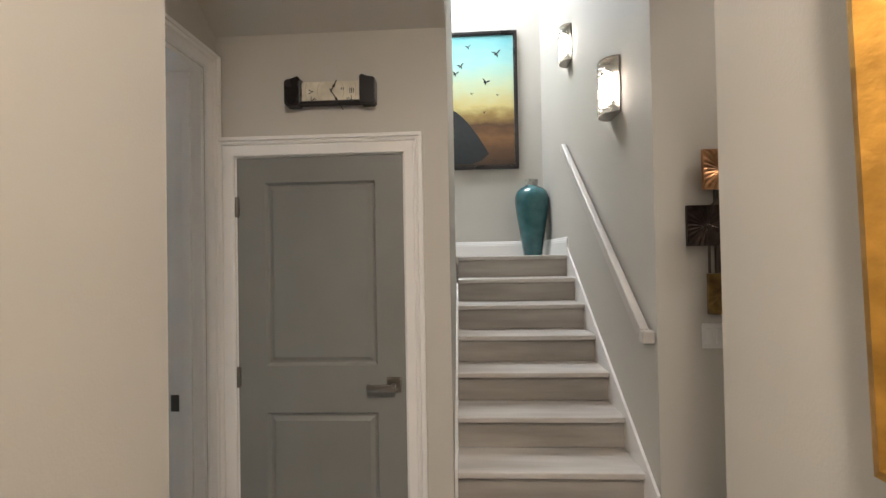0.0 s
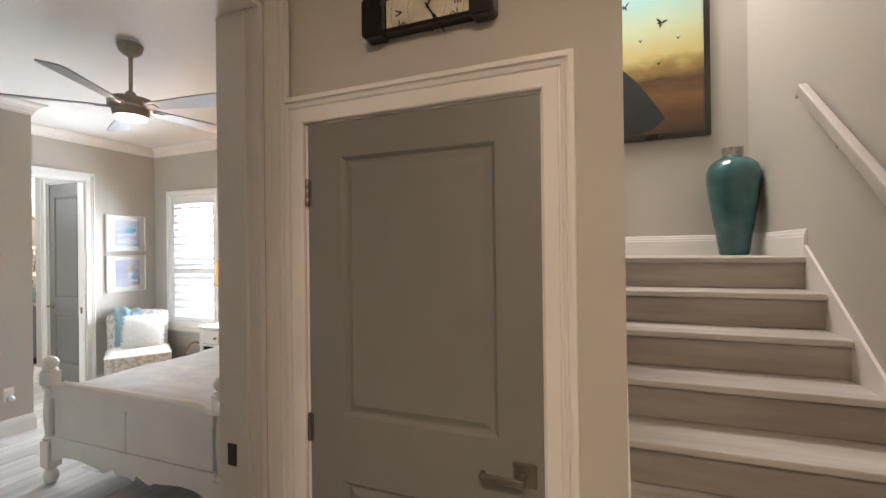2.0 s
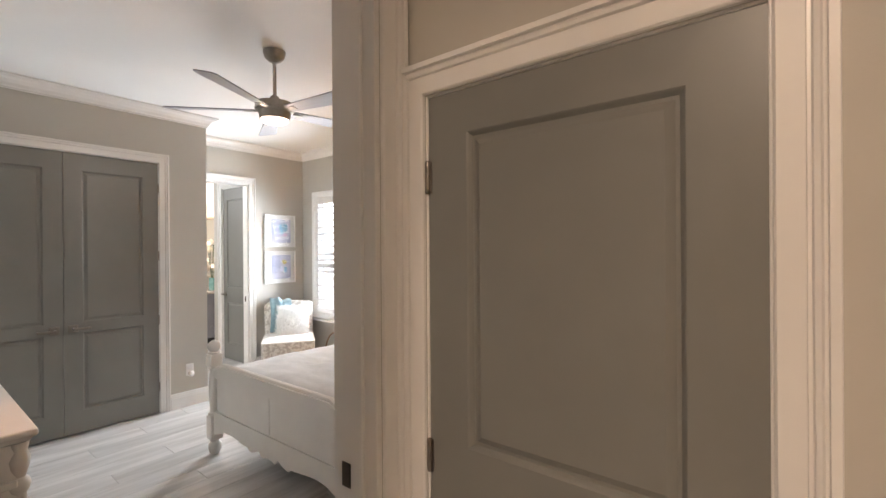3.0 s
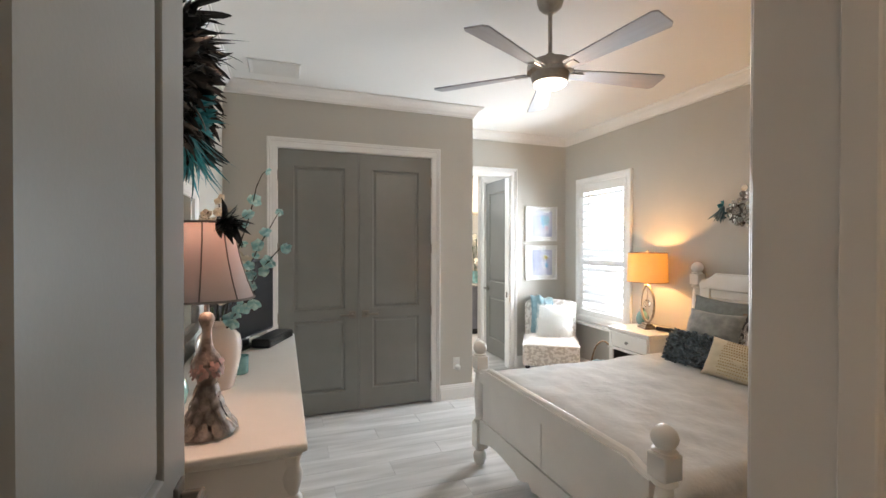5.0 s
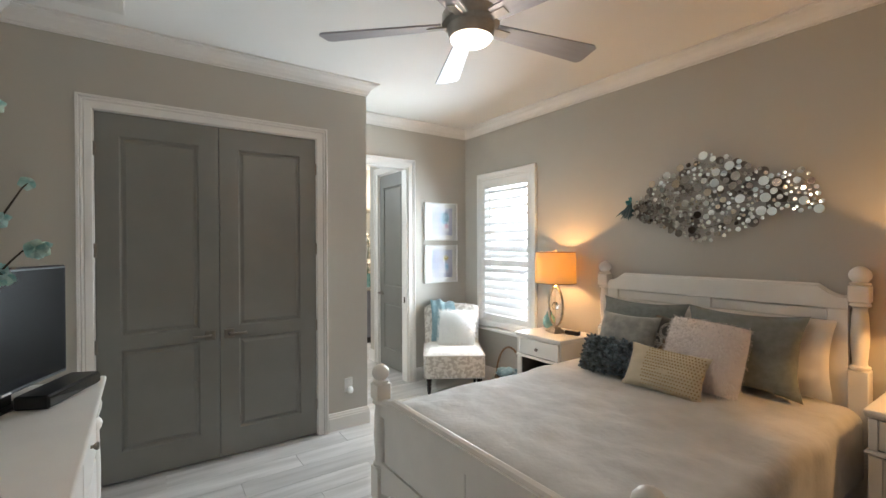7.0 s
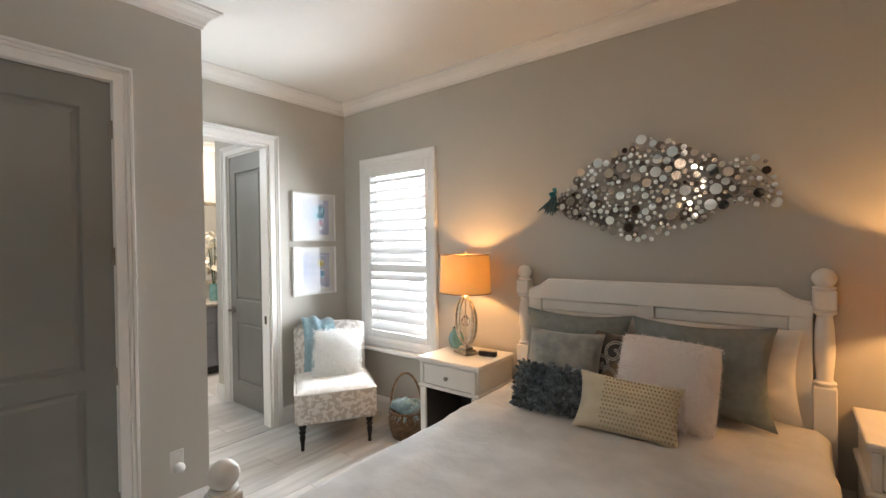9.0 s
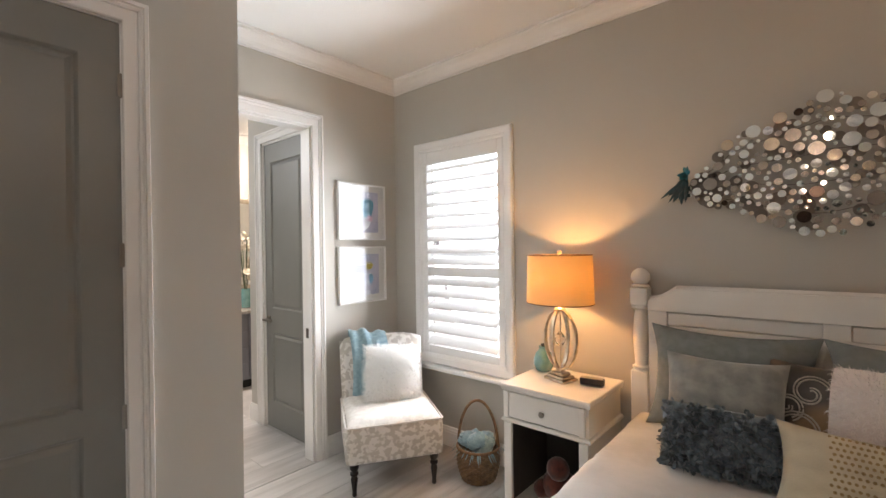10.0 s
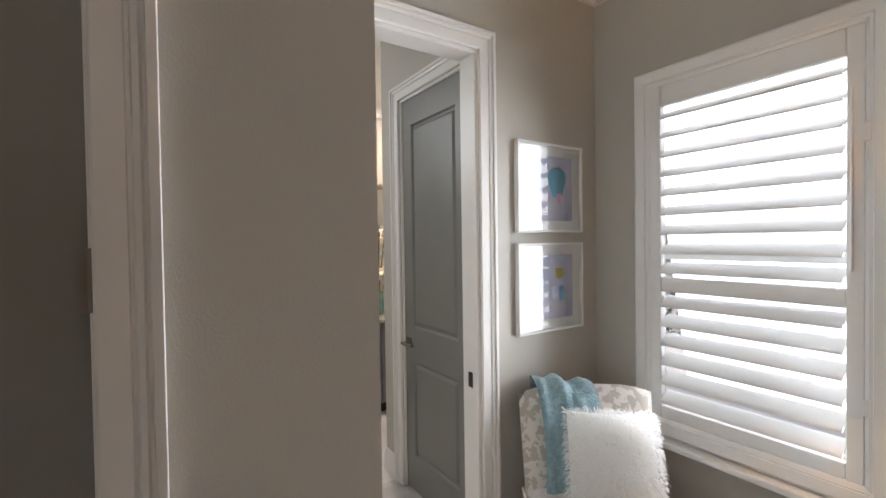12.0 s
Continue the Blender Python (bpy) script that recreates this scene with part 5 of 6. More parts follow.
BLUE = mat("powder_blue_knit", (0.20, 0.33, 0.38), 0.95, scale=40, col2=(0.30, 0.45, 0.50), bump=0.5, bscale=110, sheen=0.4)
chair = tagged(empty("slipper_chair", (-4.885, 4.755, 0), 57), "cream damask slipper chair with dark turned legs", "chair")

chair.scale = (1.09, 1.06, 1.0)


def soft_box(x0, x1, y0, y1, z0, z1, r, dome=0.0):
    bm = box(x0, x1, y0, y1, z0, z1, r, seg=4)
    for v in bm.verts:
        if v.co.z > z1 - r * 0.5:
            u, w = (v.co.x - (x0 + x1) / 2) / ((x1 - x0) / 2), (v.co.y - (y0 + y1) / 2) / ((y1 - y0) / 2)
            v.co.z += dome * max(0, (1 - u * u) * (1 - w * w))
    return bm


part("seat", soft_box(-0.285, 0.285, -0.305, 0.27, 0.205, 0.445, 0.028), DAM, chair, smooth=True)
cush = bmesh.new()
nn = 18
g = []
for i in range(nn + 1):
    g.append([])
    for j in range(nn + 1):
        u, v = 2 * i / nn - 1, 2 * j / nn - 1
        e = (1 - abs(u) ** 6) * (1 - abs(v) ** 6)
        g[-1].append(cush.verts.new((u * 0.270, -0.02 + v * 0.272, 0.446 + 0.032 * e ** 0.5 + 0.004 * noise.noise(Vector((u * 3, v * 3, 0))))))
for i in range(nn):
    for j in range(nn):
        cush.faces.new((g[i][j], g[i + 1][j], g[i + 1][j + 1], g[i][j + 1]))
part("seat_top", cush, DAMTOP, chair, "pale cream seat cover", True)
pip = [(-0.283, -0.300, 0.440), (0.283, -0.300, 0.440), (0.283, 0.26, 0.440), (-0.283, 0.26, 0.440)]
part("piping", tube([Vector(a).lerp(Vector(b), f) for a, b in zip(pip, pip[1:] + pip[:1]) for f in (0.02, 0.5, 0.98)], 0.006, 6, closed=True), WCOT, chair, "cream piping")
bk = bmesh.new()
nu, nv = 18, 14
sides = []
for s, off in ((1, -0.045), (-1, 0.045)):
    grid = []
    for i in range(nu + 1):
        row = []
        for j in range(nv + 1):
            u, f = 2 * i / nu - 1, j / nv
            zt = 0.885 - 0.035 * abs(u) ** 4
            z = 0.36 + (zt - 0.36) * f
            edge = ((1 - abs(u) ** 8) * (1 - f ** 10)) ** 0.5
            row.append(bk.verts.new((u * (0.275 + 0.012 * f), 0.235 + 0.10 * f ** 1.2 + off * edge - 0.02 * u * u, z)))
        grid.append(row)
    for i in range(nu):
        for j in range(nv):
            bk.faces.new((grid[i][j], grid[i + 1][j], grid[i + 1][j + 1], grid[i][j + 1]))
    sides.append(grid)
bmesh.ops.remove_doubles(bk, verts=bk.verts, dist=0.003)
part("backrest", bk, DAM, chair, smooth=True)
LEG = [(0.010, 0), (0.014, 0.01), (0.012, 0.03), (0.016, 0.07), (0.021, 0.11), (0.015, 0.125), (0.024, 0.138), (0.024, 0.148), (0.016, 0.156), (0.025, 0.175), (0.028, 0.206)]
lm = finish("leg", lathe(LEG, 16), LEGM, True)
for x, y in ((-0.235, -0.255), (0.235, -0.255), (-0.235, 0.22), (0.235, 0.22)):
    ob = new("leg", lm)
    ob.parent = chair
    ob.location = (x, y, 0)
    ob["label"] = "dark turned wooden leg"
fz = tagged(empty("fur_pillow"), "white shaggy fur pillow on the chair", "pillow")
fz.matrix_world = pose(-4.885, 4.755, 0, 0, 0, 57) @ pose(0.045, 0.105, 0.640, -22, 4, 0)
part("cover", pillow_bm(0.38, 0.38, 0.14, ear=0.02, seed=13), FURB, fz, smooth=True)
part("fur", tufts(0.40, 0.40, 0.15, 6000, 0.030, 0.0015, 7), FURB, fz, "shaggy white fur strands")["kind"] = "stuff"
# throw over the chair's back
tw = bmesh.new()
na, nb = 26, 14
pth = [(0.130, 0.50), (0.165, 0.60), (0.205, 0.72), (0.250, 0.83), (0.285, 0.895), (0.335, 0.915), (0.385, 0.895), (0.410, 0.82), (0.415, 0.70), (0.405, 0.55)]
gr = []
for i, (y, z) in enumerate(pth):
    row = []
    for j in range(nb + 1):
        f = j / nb
        x = -0.235 + 0.27 * f + 0.012 * math.sin(i * 0.9)
        bumpv = 0.012 * math.sin(f * 15 + i * 0.3) + 0.018 * (1 if i in (4, 5) else 0.3) * math.sin(f * math.pi * 2)
        row.append(tw.verts.new((x, y - (0.012 if i < 5 else -0.012) - abs(bumpv) * (1 if i < 5 else -1), z + (bumpv if 3 < i < 7 else 0))))
    gr.append(row)
for a, b in zip(gr, gr[1:]):
    for j in range(nb):
        tw.faces.new((a[j], a[j + 1], b[j + 1], b[j]))
bmesh.ops.solidify(tw, geom=tw.faces[:], thickness=0.014)
bmesh.ops.subdivide_edges(tw, edges=tw.edges[:], cuts=1, use_grid_fill=True, smooth=0.6)
thr = thing("throw_blanket", tw, BLUE, "powder blue knit throw over chair back", "blanket", True)
thr.matrix_world = pose(-4.885, 4.755, 0, 0, 0, 57)

# ---- basket ----
WICK = mat("brown_wicker", (0.12, 0.065, 0.03), 0.55, scale=30, col2=(0.26, 0.15, 0.075), bump=0.4, bscale=120)
bas = tagged(empty("wicker_basket", (-4.335, 5.06, 0), 30), "brown wicker basket with arched handle", "basket")
bm = lathe([(0.105, 0.004), (0.105, 0.008)], 28)
for k in range(15):
    z = 0.012 + k * 0.0135
    r = 0.108 + 0.030 * math.sin(k / 14 * 2.2)
    tube([((r + 0.004 * (1 if (i + k) % 2 else -1)) * math.cos(2 * math.pi * i / 44), (r + 0.004 * (1 if (i + k) % 2 else -1)) * math.sin(2 * math.pi * i / 44), z) for i in range(44)], 0.0072, 5, bm, True)
part("weave", bm, WICK, bas, smooth=True)
part("rim", tube([(0.137 * math.cos(a), 0.137 * math.sin(a), 0.218) for a in np.linspace(0, 2 * math.pi, 36, endpoint=False)], 0.011, 7, closed=True), WICK, bas, smooth=True)
part("handle", tube([(0.132 * math.cos(a), 0, 0.21 + 0.31 * math.sin(a)) for a in np.linspace(0, math.pi, 22)], 0.010, 7), WICK, bas, "arched wicker handle", True)
bl = bmesh.new()
rnd = random.Random(4)
for k in range(5):
    s = bmesh.new()
    bmesh.ops.create_icosphere(s, subdivisions=3, radius=1)
    ang = k * 1.3
    for v in s.verts:
        q = v.co.copy()
        v.co = Vector((q.x * 0.075, q.y * 0.05, q.z * 0.05)) * (1 + 0.25 * noise.noise(q * 2.5 + Vector((k, 0, 0))))
    join(bl, s, pose(0.055 * math.cos(ang), 0.055 * math.sin(ang), 0.225 + 0.012 * k, rnd.uniform(-30, 30), rnd.uniform(-30, 30), rnd.uniform(0, 180)))
fr = bmesh.new()
for i in range(46):
    a = rnd.uniform(0, 2 * math.pi)
    x, y = 0.142 * math.cos(a), 0.142 * math.sin(a)
    leaf_strip(fr, Vector((x * 0.9, y * 0.9, 0.235)), Vector((x * 1.6, y * 1.6, -0.30)), Vector((-y, x, 0)), rnd.uniform(0.05, 0.10), 0.004, 0.25, 3)
tl = thing("throw_blanket", bl, BLUE, "powder blue fringed throw folded in basket", "blanket", True)
part("fringe", fr, BLUE, tl, "loose blue yarn fringe")["kind"] = "stuff"
tl.location = (-4.335, 5.06, 0)

# ---- pictures beside the window ----
MATB = mat("white_picture_mount", (0.80, 0.80, 0.78), 0.6, var=0.02)
PGL = mat("picture_glazing", (1, 1, 1), 0.015, trans=1.0, var=0)
for i, (z0, blobs) in enumerate(((1.613, (((0.50, 0.60), (0.42, 0.20, 0.55, 0.60), (0.10, 0.42, 0.60)), ((0.58, 0.35), (0, 0, 0.2, 0.18), (0.62, 0.35, 0.52)), ((0.66, 0.32), (0, 0, 0.16, 0.16), (0.60, 0.45, 0.55)))), (1.113, (((0.55, 0.72), (0, 0, 0.3, 0.22), (0.75, 0.62, 0.12)), ((0.62, 0.38), (0, 0, 0.20, 0.30), (0.18, 0.45, 0.66)), ((0.40, 0.40), (0, 0, 0.25, 0.25), (0.60, 0.62, 0.78)))))):
    pf = tagged(empty("framed_picture", (-5.38, 4.703, z0)), "white framed abstract watercolour under glass", "picture", "pictures beside window")
    w, h = 0.463, 0.447
    part("frame", sweep([(0.012, 0.012), (0.012, h - 0.012), (w - 0.012, h - 0.012), (w - 0.012, 0.012)], [(0, 0.001), (0, 0.024), (0.003, 0.028), (0.012, 0.028), (0.012, 0.001)], lambda u, v, q: (q, u, v), closed=True), MATB, pf, "slim white frame")
    part("mount", box(0.002, 0.012, 0.010, w - 0.010, 0.010, h - 0.010), MATB, pf, "white card mount")
    part("print", box(0.0125, 0.0135, 0.10, w - 0.07, 0.06, h - 0.06), mat("watercolour_paper", (0.42, 0.46, 0.62), 0.7, scale=6, col2=(0.62, 0.62, 0.74)), pf, "pale lilac print")
    for (u, v), (_, _, sw_, sh_), col in blobs:
        bm = bmesh.new()
        c = (0.17 + (w - 0.24) * u, 0.07 + (h - 0.14) * v)
        o = [(c[0] + (w - 0.24) * sw_ * 0.5 * (1 + 0.2 * math.sin(3 * a + i)) * math.cos(a), c[1] + (h - 0.14) * sh_ * 0.5 * (1 + 0.15 * math.cos(2 * a)) * math.sin(a)) for a in np.linspace(0, 2 * math.pi, 18, endpoint=False)]
        part("paint_blot", prism(o, lambda q, r, s: (s, q, r), 0.0137 + 0.0003 * u, 0.0142 + 0.0003 * u, bm), mat("watercolour_blot", col, 0.7, scale=9, var=0.3), pf)
    gl = part("glazing", box(0.0165, 0.0185, 0.010, w - 0.010, 0.010, h - 0.010), PGL, pf, "reflective picture glass")
    gl.visible_shadow = False

# ---- mirror-disc fish on the headboard wall ----
fish = tagged(empty("disc_fish_sculpture", (-2.55, 5.31, 1.87)), "fish shaped wall sculpture of silver mirror discs", "wall art")
DISC = [mat("polished_disc", (0.80, 0.82, 0.78), 0.06, 1.0, var=0.03), mat("pewter_disc", (0.34, 0.30, 0.26), 0.25, 1.0, var=0.1), mat("champagne_disc", (0.58, 0.48, 0.36), 0.2, 1.0, var=0.1), mat("dark_disc", (0.05, 0.035, 0.028), 0.2, 1.0, var=0.2), mat("taupe_shadow_disc", (0.20, 0.175, 0.15), 0.4, 0.8, var=0.2)]


TOP = ([-0.56, -0.50, -0.355, -0.17, 0.0, 0.17, 0.30, 0.41, 0.58, 0.64], [0.0, 0.03, 0.19, 0.26, 0.325, 0.27, 0.19, 0.135, 0.135, -0.04])
LOW = ([-0.56, -0.50, -0.23, -0.07, 0.0, 0.16, 0.33, 0.42, 0.62, 0.64], [-0.08, -0.11, -0.235, -0.305, -0.30, -0.24, -0.17, -0.10, -0.125, -0.10])


def fish_half(x):
    """Centre line and half height of the fish at x."""
    hi, lo = float(np.interp(x, *TOP)), float(np.interp(x, *LOW))
    return (hi + lo) / 2, (hi - lo) / 2


rnd = random.Random(21)
placed = []
tries = 0
while tries < 9000 and len(placed) < 285:
    tries += 1
    r = rnd.choice((0.011, 0.014, 0.017, 0.021, 0.027, 0.031)) if tries < 5000 else rnd.choice((0.009, 0.011, 0.014))
    x = rnd.uniform(-0.56, 0.64)
    c, half = fish_half(x)
    z = rnd.uniform(c - half, c + half)
    if all((x - a) ** 2 + (z - b) ** 2 > (r + q + 0.004) ** 2 for a, b, q in placed):
        placed.append((x, z, r))
dm = {}
for x, z, r in placed:
    k = rnd.choices((0, 1, 2, 3), (0.60, 0.28, 0.07, 0.05))[0]
    if (r, k) not in dm:
        dm[r, k] = finish("disc", lathe([(r, 0), (r, 0.0025), (r - 0.001, 0.0035), (0.001, 0.0036)], 20), DISC[k])
    ob = new("disc", dm[r, k])
    ob.parent = fish
    ob.matrix_local = pose(x, -0.028 - rnd.uniform(0, 0.035), z, 90 + rnd.gauss(-4, 3), rnd.gauss(0, 3), 0)
# Dim rear discs added in place of the shadows cast on the wall
rear = []
while len(rear) < 95:
    r = rnd.choice((0.017, 0.021, 0.027, 0.033))
    x = rnd.uniform(-0.55, 0.50)
    c, half = fish_half(x)
    z = rnd.uniform(c - half, c + half)
    rear.append((x, z, r))
    if (r, 4) not in dm:
        dm[r, 4] = finish("disc", lathe([(r, 0), (r, 0.002), (r - 0.001, 0.003), (0.001, 0.0031)], 18), DISC[4])
    ob = new("disc", dm[r, 4])
    ob.parent = fish
    ob.matrix_local = pose(x, -0.008 - 0.010 * rnd.random(), z, 90 + rnd.gauss(-3, 3), rnd.gauss(0, 4), 0)
wr = bmesh.new()
for i in (1, 3, 5, 7):
    pts = []
    for x in np.linspace(-0.55, 0.62, 14):
        c, half = fish_half(float(x))
        pts.append((float(x), -0.020, c + half * 0.9 * (i / 4 - 1)))
    tube(pts, 0.0013, 5, wr)
part("wire_frame", wr, BRONZE, fish, "thin bronze wire armature")
for x in (-0.35, 0.3):
    part("wall_peg", tube([(x, -0.001, 0.0), (x, -0.03, 0.0)], 0.005), BRONZE, fish)
TEALF = mat("peacock_teal_feather", (0.006, 0.045, 0.055), 0.35, var=0.4, scale=30, sheen=0.5)
TEALB = mat("turquoise_feather", (0.012, 0.16, 0.20), 0.4, var=0.3, scale=30)
ff = bmesh.new()
for i in range(38):
    d = Vector((rnd.uniform(-0.55, 0.05), rnd.uniform(-0.3, 0.0), rnd.uniform(-1.0, -0.4)))
    leaf_strip(ff, Vector((-0.575 + rnd.uniform(-0.02, 0.02), -0.05, 0.0 + rnd.uniform(-0.02, 0.02))), d, d.cross(Vector((rnd.uniform(-0.3, 0.3), 1, 0))), rnd.uniform(0.06, 0.13), 0.009, rnd.uniform(-0.2, 0.2), 4)
fc = tagged(empty("feather_clip", (-2.55, 5.31, 1.87)), "teal peacock feather clip on fish sculpture", "ornament")
part("plume", ff, TEALF, fc)["kind"] = "stuff"
f2 = bmesh.new()
for i in range(16):
    d = Vector((rnd.uniform(-0.4, 0.5), rnd.uniform(-0.5, -0.1), rnd.uniform(-0.5, 0.7)))
    leaf_strip(f2, Vector((-0.565, -0.055, 0.03)), d, d.cross(Vector((0.1, 1, 0.2))), 0.045, 0.010, 0.1, 3)
part("tuft", f2, TEALB, fc, "bright turquoise tuft")

# ---- outlet with plug-in light ----
outl = tagged(empty("wall_outlet", (-4.60, 3.445, 0.365)), "white wall outlet with plug-in night light", "outlet")
part("plate", box(0.001, 0.006, -0.036, 0.036, -0.058, 0.058, 0.002), PLASTIC, outl)
part("socket", box(0.006, 0.009, -0.017, 0.017, 0.012, 0.042, 0.002), PLASTIC, outl)
part("night_light", moved(lathe([(0.026, 0), (0.028, 0.01), (0.026, 0.028), (0.018, 0.038), (0.001, 0.042)], 18), pose(0.006, 0.008, -0.040, 0, 90, 0)), PLASTIC, outl, "rounded white plug-in light", True)
o2 = tagged(empty("wall_outlet", (-1.66, 5.31, 0.30)), "white wall outlet beside the bed", "outlet")
part("plate", box(-0.036, 0.036, -0.006, -0.001, -0.058, 0.058, 0.002), PLASTIC, o2)

# ---- dresser ----
DX0, DX1, DY0, DY1, DZ = -3.53, -1.81, 1.335, 1.862, 0.977
dr = tagged(empty("dresser", (0, 0, 0)), "long cream painted dresser with carved corners", "dresser")
part("top", box(DX0, DX1, DY0, DY1, DZ - 0.026, DZ, 0.009, seg=3), WHITEF, dr, smooth=True)
part("top_moulding", sweep([(DX1 - 0.03, DY0), (DX1 - 0.03, DY1 - 0.03), (DX0 + 0.03, DY1 - 0.03), (DX0 + 0.03, DY0)][::-1], [(0, 0), (0.018, 0.0), (0.010, -0.014), (0.0, -0.020)], lambda u, v, h: (u, v, DZ - 0.0265 + h)), WHITEF, dr)
part("body", box(DX0 + 0.035, DX1 - 0.035, DY0, DY1 - 0.045, 0.09, DZ - 0.046), WHITEF, dr)
part("side_frame", sweep([(DY0 + 0.06, 0.16), (DY0 + 0.06, 0.70), (DY1 - 0.13, 0.70), (DY1 - 0.13, 0.16)], [(0, 0), (0.0, 0.004), (0.008, 0.012), (0.055, 0.012), (0.055, 0)], lambda u, v, h: (DX1 - 0.035 + h, u, v), closed=True), WHITEF, dr)
part("side_rail", box(DX1 - 0.034, DX1 - 0.018, DY0, DY1 - 0.05, 0.785, 0.812, 0.005), WHITEF, dr)
part("plinth", box(DX0 + 0.02, DX1 - 0.02, DY0, DY1 - 0.025, 0.0, 0.089, 0.01), WHITEF, dr)
for x in (DX0 + 0.055, DX1 - 0.055):
    part("corner_column", lathe([(0.026, 0.09), (0.030, 0.10), (0.030, 0.115), (0.022, 0.125), (0.024, 0.30), (0.026, 0.60), (0.022, 0.755), (0.030, 0.768), (0.034, 0.785), (0.030, 0.800), (0.020, 0.812), (0.030, 0.845), (0.033, 0.870), (0.024, 0.90), (0.030, 0.93)], 18, at=(x, DY1 - 0.045, 0)), WHITEF, dr, smooth=True)
wd = (DX1 - DX0 - 0.22) / 3
for i in range(3):
    for j, (z0, z1) in enumerate(((0.12, 0.38), (0.40, 0.66), (0.68, 0.91))):
        x0 = DX0 + 0.11 + i * wd
        d = part("drawer", box(x0 + 0.008, x0 + wd - 0.008, DY1 - 0.050, DY1 - 0.030, z0, z1, 0.006), WHITEF, dr)
        part("drawer_knob", moved(lathe(KNOB, 12), pose(x0 + wd / 2, DY1 - 0.030, (z0 + z1) / 2, -90, 0, 0)), NICKEL, d, "brushed nickel knob", True)

# mirror above the dresser
mir = tagged(empty("wall_mirror", (-2.75, 1.31, 1.06)), "white framed mirror on wall above dresser", "mirror")
part("frame", sweep([(-0.52, 0.06), (-0.52, 0.76), (0.52, 0.76), (0.52, 0.06)], [(0, 0.002), (0, 0.018), (0.012, 0.026), (0.05, 0.030), (0.06, 0.022), (0.06, 0.002)], lambda u, v, h: (u, h, v), closed=True), WHITEF, mir)
part("glass", box(-0.525, 0.525, 0.003, 0.010, 0.055, 0.765), MIRROR, mir, "silvered mirror glass")

# television and box
tv = tagged(empty("television", (-3.17, 1.587, DZ), 157), "black flat screen television on the dresser", "television")
part("screen_case", box(-0.33, 0.33, -0.020, 0.025, 0.055, 0.50, 0.006), BLACK, tv)
part("screen", box(-0.318, 0.318, -0.0225, -0.0205, 0.070, 0.488), mat("screen_glass", (0.006, 0.006, 0.007), 0.25, spec=0.12, var=0.0), tv, "dark glossy screen")
part("neck", box(-0.05, 0.05, -0.005, 0.02, 0.012, 0.06, 0.004), BLACK, tv)
part("foot", box(-0.10, 0.10, -0.03, 0.09, 0.0005, 0.012, 0.004), BLACK, tv)
part("logo_bar", box(-0.02, 0.02, -0.0215, -0.0195, 0.0585, 0.065), PLASTIC, tv)
cb = tagged(empty("cable_box", (-3.275, 1.735, DZ), 157), "black cable box on the dresser", "cable box")
part("case", box(-0.16, 0.16, -0.055, 0.055, 0.004, 0.052, 0.006), BLACK, cb)
part("front", box(-0.155, 0.155, -0.058, -0.0555, 0.010, 0.046, 0.001), mat("gloss_black_panel", (0.006, 0.006, 0.006), 0.1, coat=0.5, var=0.0), cb)

# peacock lamp
LX, LY = -1.99, 1.572
STONE = mat("antiqued_bronze_plaster", (0.11, 0.085, 0.070), 0.42, 0.35, scale=28, col2=(0.36, 0.30, 0.26), bump=0.4, bscale=70)
pk = tagged(empty("peacock_lamp", (LX, LY, DZ)), "peacock figure lamp with pink silk bell shade", "table lamp")
b = lathe([(0.080, 0.004), (0.074, 0.014), (0.052, 0.030), (0.040, 0.070), (0.031, 0.110), (0.025, 0.150), (0.029, 0.170), (0.042, 0.193), (0.045, 0.215), (0.036, 0.240), (0.020, 0.262), (0.0145, 0.290), (0.0135, 0.325), (0.019, 0.340), (0.024, 0.355), (0.018, 0.370), (0.008, 0.377), (0.006, 0.43)], 28)
for tier, (z, r, cnt, ln) in enumerate(((0.040, 0.058, 13, 0.052), (0.076, 0.043, 11, 0.048), (0.110, 0.034, 9, 0.044), (0.142, 0.027, 8, 0.038))):
    for i in range(cnt):
        a = 2 * math.pi * (i + 0.5 * (tier % 2)) / cnt
        d = Vector((math.cos(a) * (1.1, 0.75, 0.60, 0.5)[tier], math.sin(a) * (1.1, 0.75, 0.60, 0.5)[tier], -1.0))
        leaf_strip(b, Vector((r * math.cos(a), r * math.sin(a), z + 0.012)), d, Vector((-math.sin(a), math.cos(a), 0)), ln, 0.0175, -0.16, 5, True)
part("figure", b, STONE, pk, "bronze plaster peacock figure", True)
bw = bmesh.new()
rnd = random.Random(8)
for i in range(60):
    a, zz = rnd.uniform(0, 2 * math.pi), rnd.uniform(0.190, 0.235)
    d = Vector((math.cos(a) * 0.35, math.sin(a) * 0.35, -0.9))
    leaf_strip(bw, Vector((0.042 * math.cos(a), 0.042 * math.sin(a), zz)), d, Vector((-math.sin(a), math.cos(a), 0)), 0.017, 0.008, 0.1, 4, True)
part("breast_plumage", bw, mat("rose_plaster", (0.34, 0.20, 0.17), 0.5, var=0.3, scale=30), pk, "rose tinted breast feathers", True)
PSH = shade_mat("pink_silk_shade", (0.62, 0.55, 0.54), through_col=(0.80, 0.58, 0.53), mixv=0.03)
sh = bmesh.new()
prof = [(0.136, 0.418), (0.132, 0.425), (0.114, 0.473), (0.096, 0.533), (0.083, 0.593), (0.075, 0.653)]
seg = 48
